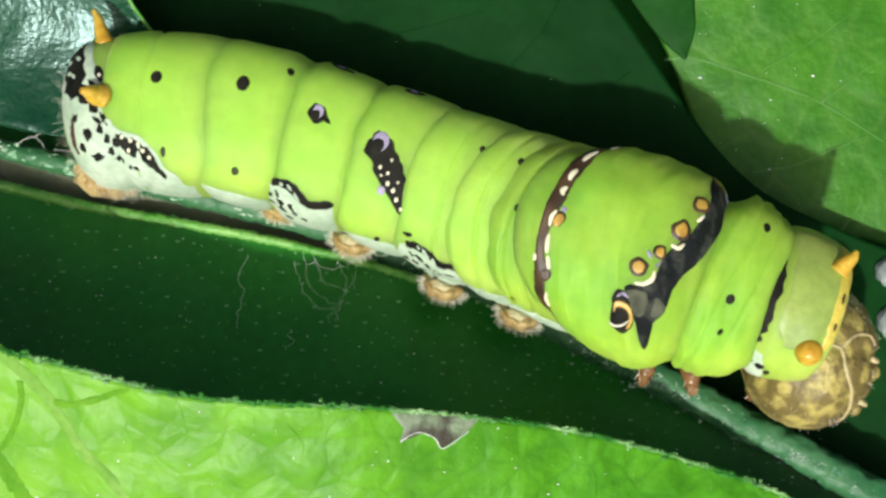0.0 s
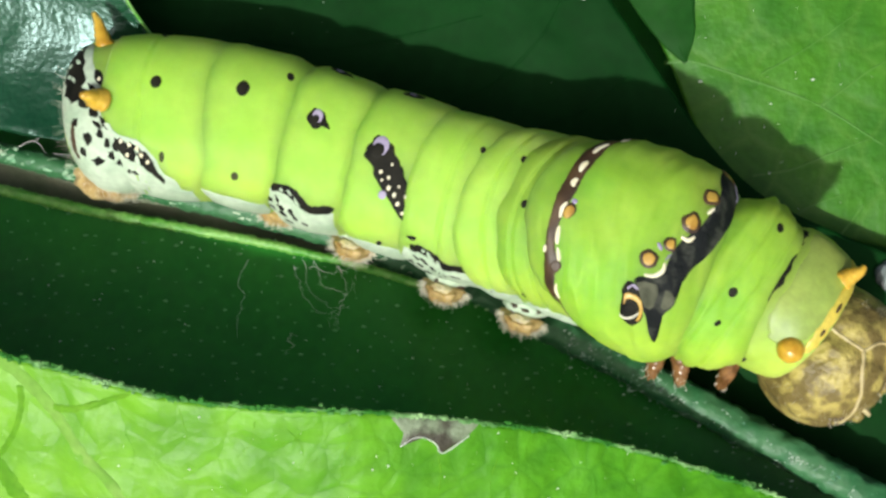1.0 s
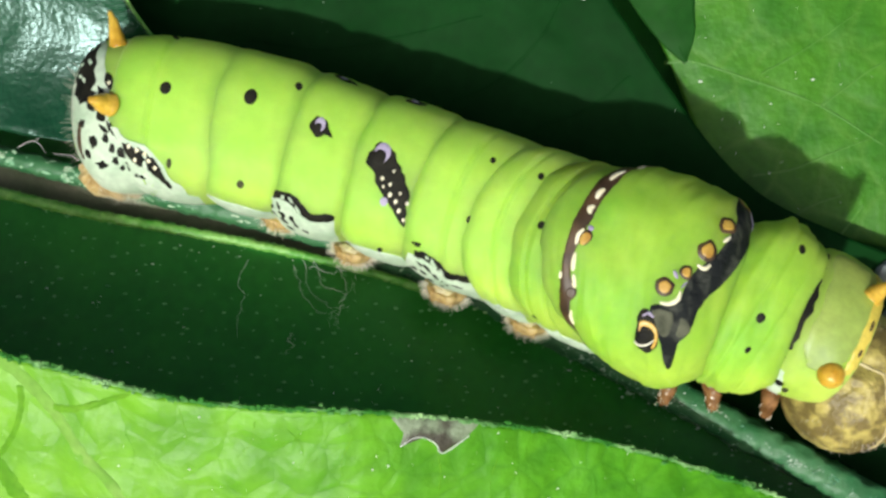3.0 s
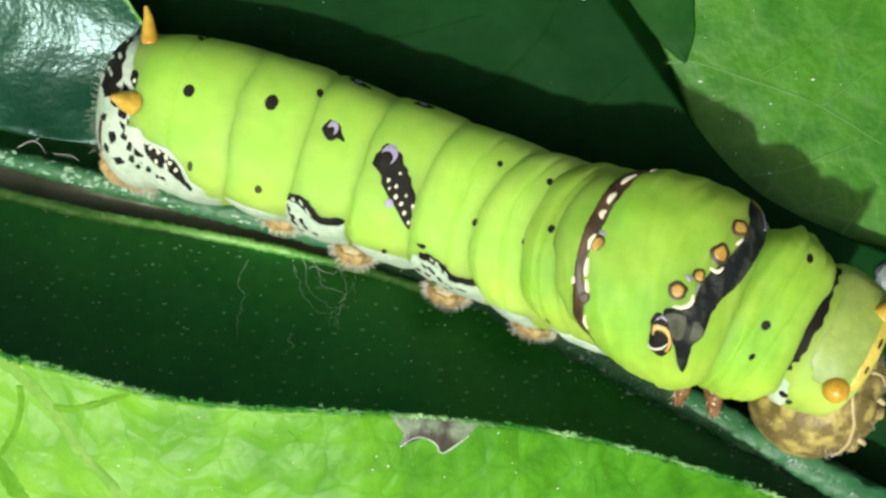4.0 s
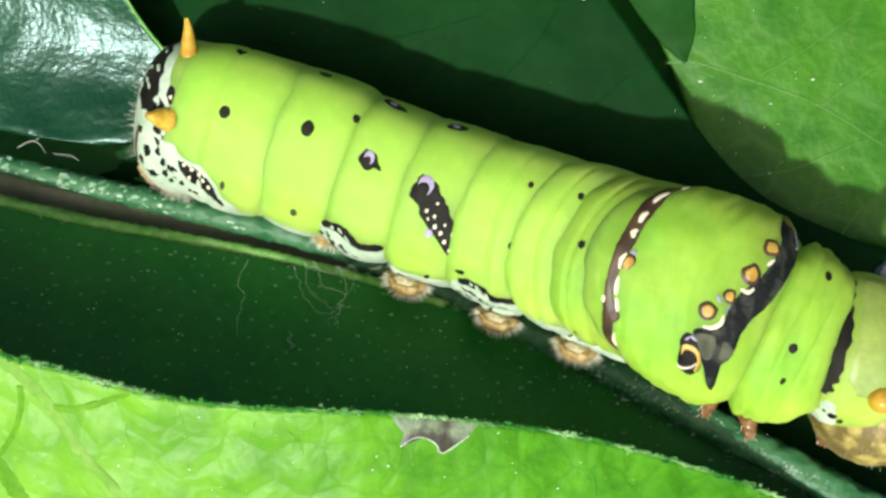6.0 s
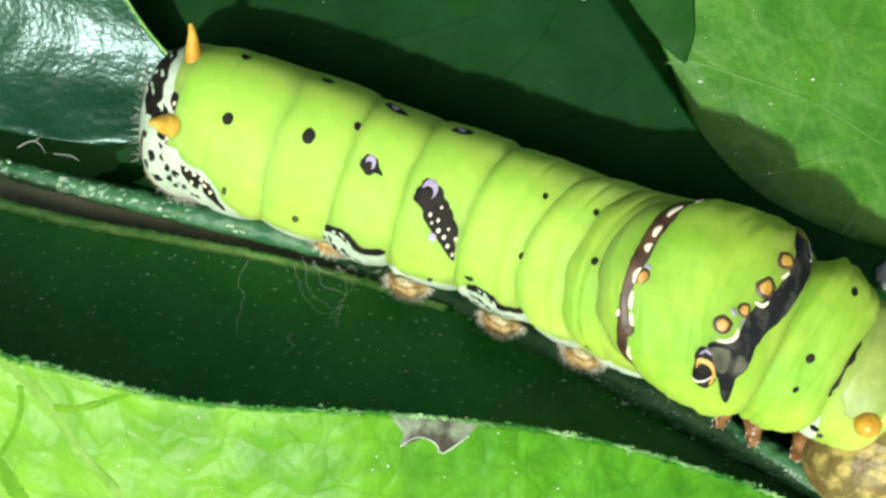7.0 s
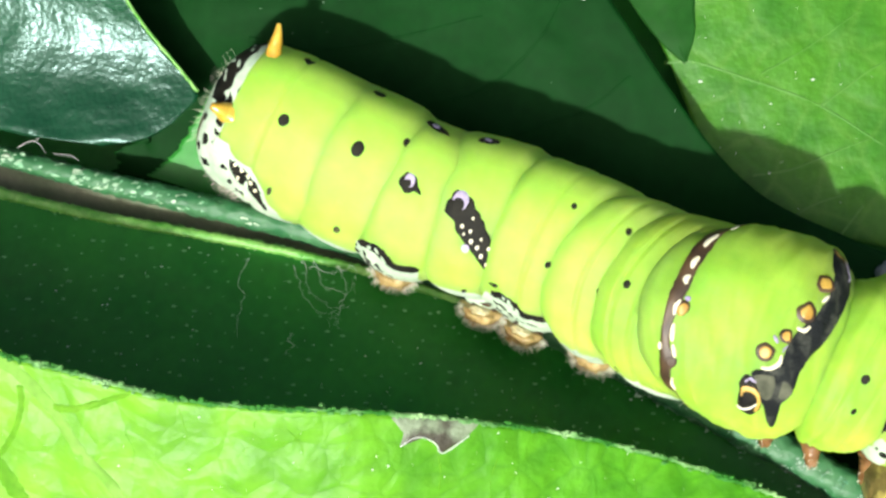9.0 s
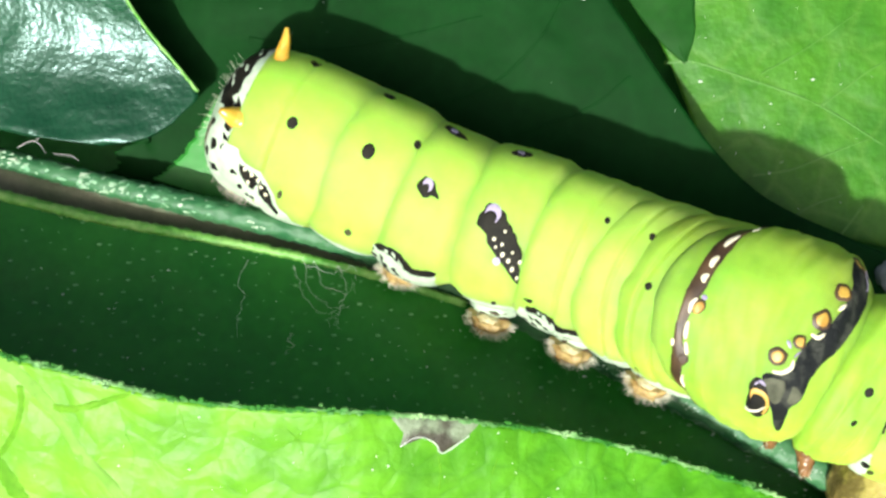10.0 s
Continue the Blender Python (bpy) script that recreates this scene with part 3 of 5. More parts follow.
# added leaf, hides the soil so the gap stays dark
under = leaf("added leaf that keeps the gap under the bitten edge dark")
part("blade", *sheet([(-40.47, 18.49, -9), (-26.8, 17.12, -9), (-16.54, 15.76, -9), (-2.87, 13.71, -9)], [(-40.47, -15.69, -9), (-26.8, -15.69, -9), (-16.54, -15.69, -9), (-2.87, -15.69, -9)], 40, 40, 0.25, 0.3, 0.3, 0.2)[:2], DEEP, under)

part("midrib", *tube([(-40.41, -2.01, -8.9), (-26.76, 0.72, -8.9), (-16.52, 1.4, -8.9), (-2.87, 0.72, -8.9)], 0.4, 0.3, 30, 8, 0.2), RIB, under)
part("midrib", *tube([(3.89, -8.68, -7.6), (13.93, -8.67, -7.5), (23.87, -9.3, -7.2), (32.41, -9.93, -6.9)], 0.4, 0.3, 30, 8, 0.2), RIB, low)

# ---- the caterpillar ----
# cross folds within a ring (mm along it), and how wrinkled each ring is
GROOVES = {"b1": (-1.0,), "b5": (0.35,), "b6": (0.15,), "b7": (-0.75, 0.35), "t2": (0.55, -0.75)}
WRINKLE = {"b2": 0.02, "b3": 0.03, "b4": 0.04, "b5": 0.06, "b6": 0.07, "b7": 0.07, "t3": 0.15, "t2": 0.16, "t1": 0.06}

# Body rings: rear and front edge on the back (mm), how far each edge sweeps forward down the flanks,
# half width at rear, middle and front, flatness, and how sharply each edge folds under
RINGS = {
    "tail": (-2.6, 1.7, 0.0, 0.3, (3.80, 4.05, 3.95), 0.86, 0.0, 0.9),
    "b1": (-2.0, 2.3, 0.3, 0.35, (4.12, 4.24, 4.22), 0.86, 0.3, 0.25),
    "b2": (-1.7, 1.95, 0.35, 0.2, (4.22, 4.26, 4.20), 0.86, 0.25, 0.9),
    "b3": (-1.6, 1.6, 0.2, 0.7, (4.20, 4.22, 4.16), 0.86, 1.0, 1.1),
    "b4": (-2.25, 1.32, 0.7, 1.1, (4.16, 4.24, 4.20), 0.86, 1.1, 1.2),
    "b5": (-1.62, 1.55, 1.1, 2.8, (4.20, 4.36, 4.36), 0.86, 1.2, 1.2),
    "b6": (-1.28, 1.25, 2.8, 2.9, (4.36, 4.52, 4.56), 0.86, 1.2, 1.2),
    "b7": (-1.20, 1.15, 2.9, 4.8, (4.56, 4.74, 4.88), 0.86, 1.2, 0.5),
    "t3": (-5.2, 2.7, 4.8, 1.2, (4.90, 5.42, 5.02), 0.88, 0.5, 1.6),
    "t2": (-2.1, 1.85, 1.2, 0.2, (4.80, 4.78, 4.15), 0.85, 1.6, 1.5),
    "t1": (-1.85, 1.5, 0.2, -0.5, (4.05, 4.05, 3.75), 0.74, 1.2, 0.4),
}


def ring_place(ring, x, phi):
    """How far along its ring a point lies: -1 at the rear edge, 1 at the front one; and the half length there."""
    rear, front, sweep_r, sweep_f = RINGS[ring][:4]
    away = min(abs((phi + 180) % 360 - 180), 105)
    tilt = 1 - math.cos(math.radians(away))
    lo, hi = rear + sweep_r * tilt, front + sweep_f * tilt
    return (2 * x - lo - hi) / (hi - lo), (hi - lo) / 2


def ring_point(ring, x, phi, lift=0.0):
    """A point on a ring's skin: x mm along it towards the head, phi degrees round it from straight up."""
    u, half = ring_place(ring, x, phi)
    r0, r1, r2 = RINGS[ring][4]
    flat, sharp_r, sharp_f = RINGS[ring][5:8]
    v = max(-1.6, min(1.6, u))
    r = r1 + (r2 - r0) / 2 * v + ((r0 + r2) / 2 - r1) * v * v
    e = (abs(u) - 1) * half
    dip = 0.13 * math.exp(e / 0.22) if e < 0 else 0.13 + 0.34 * e
    r -= dip * (sharp_f if u > 0 else sharp_r)
    if ring == "tail" and x < 0.1:
        r *= math.sqrt(max(0.0, 1 - (min(1.0, (0.1 - x) / 2.7)) ** 2.5))
    a = math.radians(phi)
    s, c = math.sin(a), math.cos(a)
    k = 1.0 if ring == "t1" else (abs(s) ** 2.5 + abs(c) ** 2.5) ** -0.4
    r += lift
    return x, r * k * s, r * k * c * flat


def skin_point(ring, x, phi, lift=0.0):
    """The same with the skin's swells, wrinkles and grooves."""
    u, half = ring_place(ring, x, phi)
    along = u * half
    a = math.radians(phi)
    s, c = math.sin(a), math.cos(a)
    kind = sum(map(ord, ring)) % 17
    w = 0.09 * noise.noise(Vector((x * 0.35, 2.2 * s, 2.2 * c + kind)))
    rough = WRINKLE.get(ring, 0.0)
    w += rough * noise.noise(Vector((along * 1.2 + s * 1.5 + kind * 7, 2.4 * s, 2.4 * c)))
    w += rough * 0.6 * noise.noise(Vector((along * 2.4 + s * 2.5 + kind * 3, 4.2 * s, 4.2 * c)))
    if ring[0] == "b":
        w += 0.16 * math.exp(-(((phi + 180) % 360 - 180 + 78) / 24) ** 2) * (1 - 2.2 * min(1.0, u * u))
    for g in GROOVES.get(ring, ()):
        w -= 0.10 * math.exp(-((along - g - 0.12 * math.sin(2 * a + kind)) / 0.13) ** 2)
    if ring == "tail" and x <= -2.59:
        w = 0.0
    return ring_point(ring, x, phi, w + lift)


def edges(ring, phi):
    """The rear and front edge of a ring, phi degrees round it."""
    u, half = ring_place(ring, 0.0, phi)
    return -half - u * half, half - u * half


cat = tagged(new("caterpillar"), "plump lime-green caterpillar with black eyespot bands and brown head", "caterpillar")
PIECES = {"leaf": host}


def ring(name, key, material, label="", nx=64, nphi=96):
    """A barrel of skin, closed at both ends, its ends tucked under its neighbours."""
    verts, faces = [], []
    rear = {"tail": 0.0, "t1": 1.3, "t2": 1.3}.get(key, 1.0)
    fore = {"t1": 0.0, "t2": 0.7, "t3": 1.2}.get(key, 1.0)
    for i in range(nx):
        f = i / (nx - 1)
        for j in range(nphi):
            phi = 360 * j / nphi
            lo, hi = edges(key, phi)
            x = lo - rear + (hi + fore - lo + rear) * f
            verts.append(skin_point(key, x, phi))
    for i in range(nx - 1):
        for j in range(nphi):
            a, b = i * nphi + j, i * nphi + (j + 1) % nphi
            faces.append((a, a + nphi, b + nphi, b))
    faces += [tuple(range(nphi)), tuple(range((nx - 1) * nphi, nx * nphi))[::-1]]
    ob = part(name, verts, faces, material, cat, label)
    PIECES[key] = ob
    return ob


def blob(name, key, outline, material, lift=0.09, rings=5, label="", n=48, jag=0.05):
    """A flat marking of any star-like outline (x, phi), laid on a ring's skin."""
    pts = closed_spline(outline, n)
    c = pts.mean(axis=0)
    lift *= 0.3
    grow = [1 + jag * 3 * noise.noise(Vector((q[0] * 2.6, q[1] * 0.19, 2.0))) for q in pts]
    pts = np.array([c + (q - c) * k for q, k in zip(pts, grow)])
    verts, faces = [skin_point(key, *c, lift)], []
    m = len(pts)
    for k in range(1, rings + 1):
        f = k / rings
        up = -0.08 if k == rings else lift
        ff_ = f if k == rings else f * rings / (rings + 0.0) * 0.99
        for p in pts:
            q = c + (p - c) * ff_
            verts.append(skin_point(key, q[0], q[1], up))
    for j in range(m):
        faces.append((0, 1 + j, 1 + (j + 1) % m))
    for k in range(rings - 1):
        for j in range(m):
            a, b = 1 + k * m + j, 1 + k * m + (j + 1) % m
            faces.append((a, a + m, b + m, b))
    return part(name, verts, faces, material, PIECES[key], label)


def oval(name, key, at, rx, ry, material, lift=0.09, turn=0.0, label="", wob=0.0):
    """An oval marking of half axes rx, ry mm round (x, phi)."""
    r = RINGS[key][4][1]
    pts = []
    for i in range(10):
        a = 2 * math.pi * i / 10
        k = 1 + wob * noise.noise(Vector((2.1 * math.cos(a) + at[1], 2.1 * math.sin(a), at[0] * 3)))
        dx, dy = k * rx * math.cos(a), k * ry * math.sin(a)
        t = radians(turn)
        dx, dy = dx * math.cos(t) - dy * math.sin(t), dx * math.sin(t) + dy * math.cos(t)
        pts.append((at[0] + dx, at[1] + math.degrees(dy / r)))
    return blob(name, key, pts, material, lift, 4, label, 24, 0.0 if rx < 0.2 else 0.03)


def band(name, key, rows, material, lift=0.08, n=60, k=6, rough=0.0, label=""):
    """A marking that runs round a ring: rows of (phi, from x, to x)."""
    s = spline(rows, n)
    lift *= 0.3
    verts, faces = [], []
    for i, (phi, lo, hi) in enumerate(s):
        lo += rough * noise.noise(Vector((i * 0.23, lo * 0.3, 4)))
        hi += rough * noise.noise(Vector((i * 0.23, hi * 0.3, 9)))
        for j in range(k):
            f = j / (k - 1)
            edge = j in (0, k - 1) or i in (0, n - 1)
            verts.append(skin_point(key, lo + (hi - lo) * f, phi, -0.08 if edge else lift))
    return part(name, verts, grid_faces(n, k), material, PIECES[key], label)


def strip(name, key, one, two, material, lift=0.08, n=60, k=6, rough=0.0, label=""):
    """A marking between two lines of (x, phi) on a ring's skin."""
    a, b = spline(one, n), spline(two, n)
    lift *= 0.3
    verts = []
    for i in range(n):
        d = b[i] - a[i]
        lo = rough * noise.noise(Vector((i * 0.33, a[i][0], 4)))
        hi = 1 + rough * noise.noise(Vector((i * 0.33, b[i][0], 9)))
        for j in range(k):
            p = a[i] + d * (lo + (hi - lo) * j / (k - 1))
            edge = j in (0, k - 1) or i in (0, n - 1)
            verts.append(skin_point(key, p[0], p[1], -0.08 if edge else lift))
    return part(name, verts, grid_faces(n, k), material, PIECES[key], label)


def stroke(name, key, line, width, material, lift=0.2):
    """A fine marking of some width (mm) along a line of (x, phi)."""
    p = spline(line, 16)
    r = RINGS[key][4][1]
    one, two = [], []
    for i in range(16):
        d = p[min(i + 1, 15)] - p[max(i - 1, 0)]
        d = np.array((d[0], math.radians(d[1]) * r))
        d /= np.linalg.norm(d) + 1e-9
        w = width * (0.35 + 0.65 * math.sin(math.pi * (i + 0.5) / 16)) / 2
        off = np.array((-d[1] * w, math.degrees(d[0] * w / r)))
        one.append(tuple(p[i] + off))
        two.append(tuple(p[i] - off))
    return strip(name, key, one, two, material, lift, 24, 5)


def horn(key, at, length, direction, r, name="horn"):
    b = Vector(ring_point(key, *at, -0.2))
    d = Vector(direction).normalized() * length
    pts = [tuple(b), tuple(b + d * 0.35), tuple(b + d * 0.7 + Vector((0.06, 0.0, 0.03))), tuple(b + d)]
    body = tube(pts, r, r * 0.22, 20, 14, 0.15)
    return part(name, *body, HORN, PIECES[key], "glossy amber horn")


ring("body_segment", "tail", SKIN, "rounded white and green tail end")
for key in ("b1", "b2", "b3", "b4"):
    ring("body_segment", key, SKIN)
for key in ("b5", "b6", "b7"):
    ring("body_segment", key, SKINB if key == "b7" else SKIN)
ring("thorax_segment", "t3", SKINB, "swollen lime-green thorax ring", 110)
ring("thorax_segment", "t2", SKINB, "wrinkled lime-green thorax ring", 80)
ring("collar", "t1", COLLAR, "lime collar with an olive shield and amber horns")

# head: two granular brown lobes, mottled, with a pale forked suture
def head_relief(x, y, z):
    """How far the skull swells at a point: a groove between the lobes, soft lumps and grain."""
    p = Vector((x, y, z))
    w = -0.28 * math.exp(-((y - 0.9) / 0.5) ** 2) * (1 if z > 0 else 0)
    return w + 0.12 * noise.noise(p * 0.9) + 0.07 * noise.noise(p * 2.6) + 0.035 * noise.noise(p * 6.0)


hv, hf = ellipsoid((0.2, 0, 0), (3.5, 4.0, 3.8), 110, 70, 0.0)
hv = [tuple(Vector(v) + (Vector(v) - Vector((0.2, 0, 0))).normalized() * head_relief(*v)) for v in hv]
head = part("head", hv, hf, HEADM, cat, "mottled brown glossy head")
PIECES["head"] = head


def head_at(x, y, lift=0.0):
    k = max(0.02, 1 - ((x - 0.2) / 3.5) ** 2 - (y / 4.0) ** 2)
    v = Vector((x, y, 3.8 * math.sqrt(k)))
    n = (v - Vector((0.2, 0, 0))).normalized()
    return tuple(v + n * (head_relief(*v) + lift))


for path, r in (([(-1.6, 1.0), (-0.4, 0.95), (0.7, 0.9)], 0.10), ([(0.7, 0.9), (1.2, -0.2), (2.0, -1.2), (2.35, -2.2), (2.3, -2.9)], 0.11), ([(0.7, 0.9), (1.2, 1.7), (2.0, 1.9), (2.75, 1.6)], 0.09)):
    pts = [head_at(*p, 0.02) for p in spline(path, 12)]
    part("suture", *tube(pts, r, r * 0.75, 40, 8, 0.25, 0.6), SUTURE, head, "pale forked head suture")
for x, y in ((1.9, -2.75), (2.15, -2.55), (1.75, -2.95), (2.3, -2.85), (2.0, -3.1)):
    part("stemma", *ellipsoid(head_at(x, y, 0.02), (0.13, 0.13, 0.11), 14, 10), EYE_BEAD, head, "tiny glassy eye")
for x, y in ((2.9, -1.9), (3.2, 0.2)):
    part("palp", *ellipsoid(head_at(x, y, -0.05), (0.34, 0.42, 0.3), 16, 10, 0.3), HEADM, head, "pale mouthpart lobe")
for y in (-1.5, 0.9):
    b = Vector(head_at(2.9, y))
    part("antenna", *tube([tuple(b), tuple(b + Vector((0.22, -0.05, 0.05))), tuple(b + Vector((0.42, -0.1, 0.0)))], 0.2, 0.1, 14, 8, 0.3), SUTURE, head, "short pale antenna")
rng = random.Random(5)
pieces = []
for _ in range(130):
    a, rr = rng.uniform(-2.2, 2.2), rng.uniform(0.72, 0.99)
    x, y = 0.2 + 3.5 * rr * math.cos(a), 4.0 * rr * math.sin(a)
    p = Vector(head_at(x, y))
    d = Vector((math.cos(a), math.sin(a), rng.uniform(-0.2, 0.6))).normalized() * rng.uniform(0.12, 0.32)
    pieces.append(tube([tuple(p), tuple(p + d * 0.5), tuple(p + d)], 0.008, 0.003, 4, 4))
tagged(part("hairs", *join(*pieces), HAIR, head, "fine pale hairs"), kind="stuff")

# true legs under the thorax
def leg(key, base, tip):
    b, t = Vector(base), Vector(tip)
    d = t - b
    side = Vector((-d.y, d.x, 0)).normalized()
    pts = [tuple(b), tuple(b + d * 0.4 + side * 0.12), tuple(b + d * 0.72 + side * 0.06), tuple(t)]
    ob = part("leg", *tube(pts, 0.62, 0.32, 26, 12, 0.15), LEGM, PIECES[key], "short jointed brown leg")
    part("claw", *tube([tuple(b + d * 0.9), tuple(t), tuple(t + d.normalized() * 0.22 - side * 0.1)], 0.16, 0.05, 10, 8), LEGM, ob, "dark hooked claw")
    r5 = random.Random(int(tip[1] * 100))
    hairs = []
    for _ in range(26):
        p = b + d * r5.uniform(0.45, 1.0) + side * r5.uniform(-0.3, 0.3) + Vector((0, 0, 0.2))
        q = p + d.normalized() * r5.uniform(0.15, 0.5) + side * r5.uniform(-0.3, 0.3) + Vector((0, 0, r5.uniform(0, 0.2)))
        hairs.append(tube([tuple(p), tuple((p + q) / 2), tuple(q)], 0.025, 0.008, 4, 4))
    tagged(part("hairs", *join(*hairs), HAIR, ob, "fine pale hairs"), kind="stuff")


leg("t3", (3.6, -4.3, -1.9), (4.1, -5.9, -2.5))
leg("t2", (0.2, -4.3, -2.0), (1.4, -5.8, -2.5))
leg("t1", (-0.7, -3.6, -2.4), (0.1, -5.35, -3.5))

# prolegs that grip the leaf one by one
def proleg(key, seed):
    r2 = random.Random(seed)
    cuff = ellipsoid((0, 1.0, -0.3), (1.25, 0.62, 1.2), 24, 14, 0.15)
    ob = part("proleg", *cuff, WHITE, cat, "white proleg with a brown hairy foot")
    fv_, ff2 = ellipsoid((0, 0.12, -0.6), (1.16, 0.62, 1.3), 36, 20, 0.25)
    fv_ = [(x, y + 0.16 * x * x - 0.1 + 0.06 * noise.noise(Vector((x * 4, y * 4, z * 4 + seed))), z) for x, y, z in fv_]
    part("foot", fv_, ff2, FOOT, ob, "brown gripping foot")
    part("toe_pad", *ellipsoid((-0.1, 0.28, 0.28), (0.62, 0.3, 0.5), 20, 12, 0.35), PAD, ob, "pale swollen toe pad")
    hairs = []
    for _ in range(230):
        a = r2.uniform(math.pi * 0.92, math.pi * 2.08)
        z = r2.uniform(-0.9, 0.6)
        p = Vector((1.1 * math.cos(a), 0.56 * math.sin(a) + 0.12 + 0.12 * math.cos(a) ** 2, z))
        d = Vector((math.cos(a) + r2.uniform(-0.5, 0.5), math.sin(a) - 0.15, r2.uniform(-0.4, 0.5))).normalized() * r2.uniform(0.15, 0.5)
        hairs.append(tube([tuple(p * 0.95), tuple(p + d * 0.5), tuple(p + d)], 0.012, 0.004, 4, 4))
    tagged(part("hairs", *join(*hairs), HAIR, ob, "fine pale hairs"), kind="stuff")
    for _ in range(6):
        x, y = r2.uniform(-0.9, 0.9), r2.uniform(0.55, 1.1)
        z = -0.33 + 1.2 * math.sqrt(max(0.02, 1 - (x / 1.25) ** 2 - ((y - 1.0) / 0.62) ** 2))
        part("spot", *ellipsoid((x, y, z), (r2.uniform(0.10, 0.3), r2.uniform(0.06, 0.13), 0.12), 12, 8, 0.5), BROWN, ob)
    PIECES[key] = ob


for i, key in enumerate(("p1", "p2", "p3", "p4")):
    proleg(key, i + 1)

# tail: white plate with dark marbling, two horns
plate = [(-80, 2.4), (-54.1, 2.5), (-34.5, 2.0), (-26.5, 1.0), (-21.7, 0.45), (-10.1, 0.42), (-1.2, 0.3), (15.1, 0.1), (33.1, -0.05)]
band("anal_plate", "tail", [(-150, -2.57, 1.8), (-100, -2.57, 2.2)] + [(phi, -2.57, x) for phi, x in plate] + [(88, -2.57, -0.3)], WHITE, 0.08, 110, 20, 0.12, "white marbled anal plate")
strip("marbling", "tail", [(-0.17, -12), (0.29, -12.2), (0.66, -17.6), (0.72, -25.6)], [(-0.13, -18.6), (0.06, -24.1), (0.36, -28.3), (0.58, -28.5)], BLACK, 0.13, 30, 6, 0.25)
# the spot at (-0.59, -44.4) paints in a bit of shading
for at, rx, ry, turn in (((-0.87, -27.4), 0.2, 0.36, 0), ((0.64, -35.2), 0.38, 0.27, -30), ((-0.4, -9.2), 0.24, 0.36, 30), ((0.07, 15.5), 0.24, 0.46, 10), ((-0.79, 1.8), 0.46, 0.5, 0), ((-1.2, 10.8), 0.4, 0.36, 0), ((-0.32, 7), 0.17, 0.42, 15),
                         ((1.7, -57.5), 0.22, 0.16, 0), ((-0.59, -44.4), 0.36, 0.22, 10), ((0.05, -32), 0.14, 0.2, 0), ((-0.3, -18.5), 0.12, 0.26, 40), ((-1.5, -14), 0.2, 0.3, 0), ((0.15, -40), 0.16, 0.22, 20), ((0.9, -44), 0.26, 0.16, -40), ((0.45, -47), 0.14, 0.18, 0), ((-0.2, -26), 0.16, 0.24, 30), ((-1.3, -38), 0.16, 0.24, 0)):
    oval("spot", "tail", at, rx * 1.35, ry * 1.3, BLACK, 0.13, turn, "", 0.7)
oval("dot", "tail", (0.09, 14), 0.1, 0.14, CREAM, 0.2, 0, "", 0.5)
band("white_patch", "b1", [(-120, -3.2, 1.6), (-70, -3.2, 1.7), (-54, -3.2, 1.35), (-49.5, -3.2, 0.79), (-37.8, -3.2, 0.24), (-28.1, -3.2, -0.66), (-25.2, -3.2, -1.82), (-18.8, -3.2, -2.32)], WHITE, 0.1, 60, 14, 0.06)
strip("marbling", "b1", [(-2.10, -27.5), (-1.56, -26.7), (-0.95, -28.3), (-0.38, -32.8), (0.04, -38.8), (0.26, -46.3), (0.67, -54.2)], [(-1.95, -34.5), (-1.65, -40.5), (-1.15, -45.5), (-0.68, -47), (-0.36, -50), (-0.03, -52), (0.6, -60)], BLACK, 0.16, 60, 7, 0.16, "black marbling with pale dots")
for at, rx, ry in (((-0.87, -52), 0.26, 0.16), ((-1.71, -48), 0.22, 0.26), ((-2.2, -38), 0.26, 0.2), ((-1.25, -52), 0.14, 0.2)):
    oval("spot", "b1", at, rx, ry, BLACK, 0.16, 0, "", 0.7)
for at in ((-1.22, -31.4), (-1.29, -38.7), (-0.59, -37.5), (-0.25, -41.5), (-1.65, -29.7), (-0.8, -33.5)):
    oval("dot", "b1", at, 0.12, 0.14, CREAM, 0.26, 0, "", 0.6)
# shadow on the upper tail painted black, together with its marbling
band("dark_plate", "tail", [(2, -1.5, -0.9), (14, -1.9, -0.55), (35, -2.0, -0.5), (60, -2.0, -0.5), (88, -1.9, -0.5)], BLACK, 0.16, 50, 10, 0.4, "upper plate painted black for its shadow and marbling")
for at in ((-1.3, 22), (-1.5, 40), (-0.9, 52), (-1.3, 66), (-1.6, 30), (-1.0, 36)):
    oval("fleck", "tail", at, 0.1, 0.3, WHITE, 0.24, 25, "", 1.0)
strip("brown_fold", "tail", [(-1.75, -14), (-1.95, -24), (-2.0, -36), (-1.75, -47)], [(-1.5, -15), (-1.55, -25), (-1.55, -36), (-1.5, -46)], BROWN, 0.14, 30, 6, 0.2, "brown fold at the tail's end")
hb, hd = Vector(skin_point("tail", *(0.45, 47), -1.5)), Vector((-0.2, 1.0, 0.15))
part("horn_base", *tube([tuple(hb), tuple(hb + hd * 0.8), tuple(hb + hd * 1.75)], 1.55, 0.46, 20, 22), SKIN, PIECES["tail"])
horn("tail", (0.37, 50.6), 1.95, (-0.2, 1.0, 0.15), 0.5)
horn("tail", (0.1, -1.4), 1.35, (-0.6, 0.05, 0.8), 0.7)
rng = random.Random(17)
hairs = []
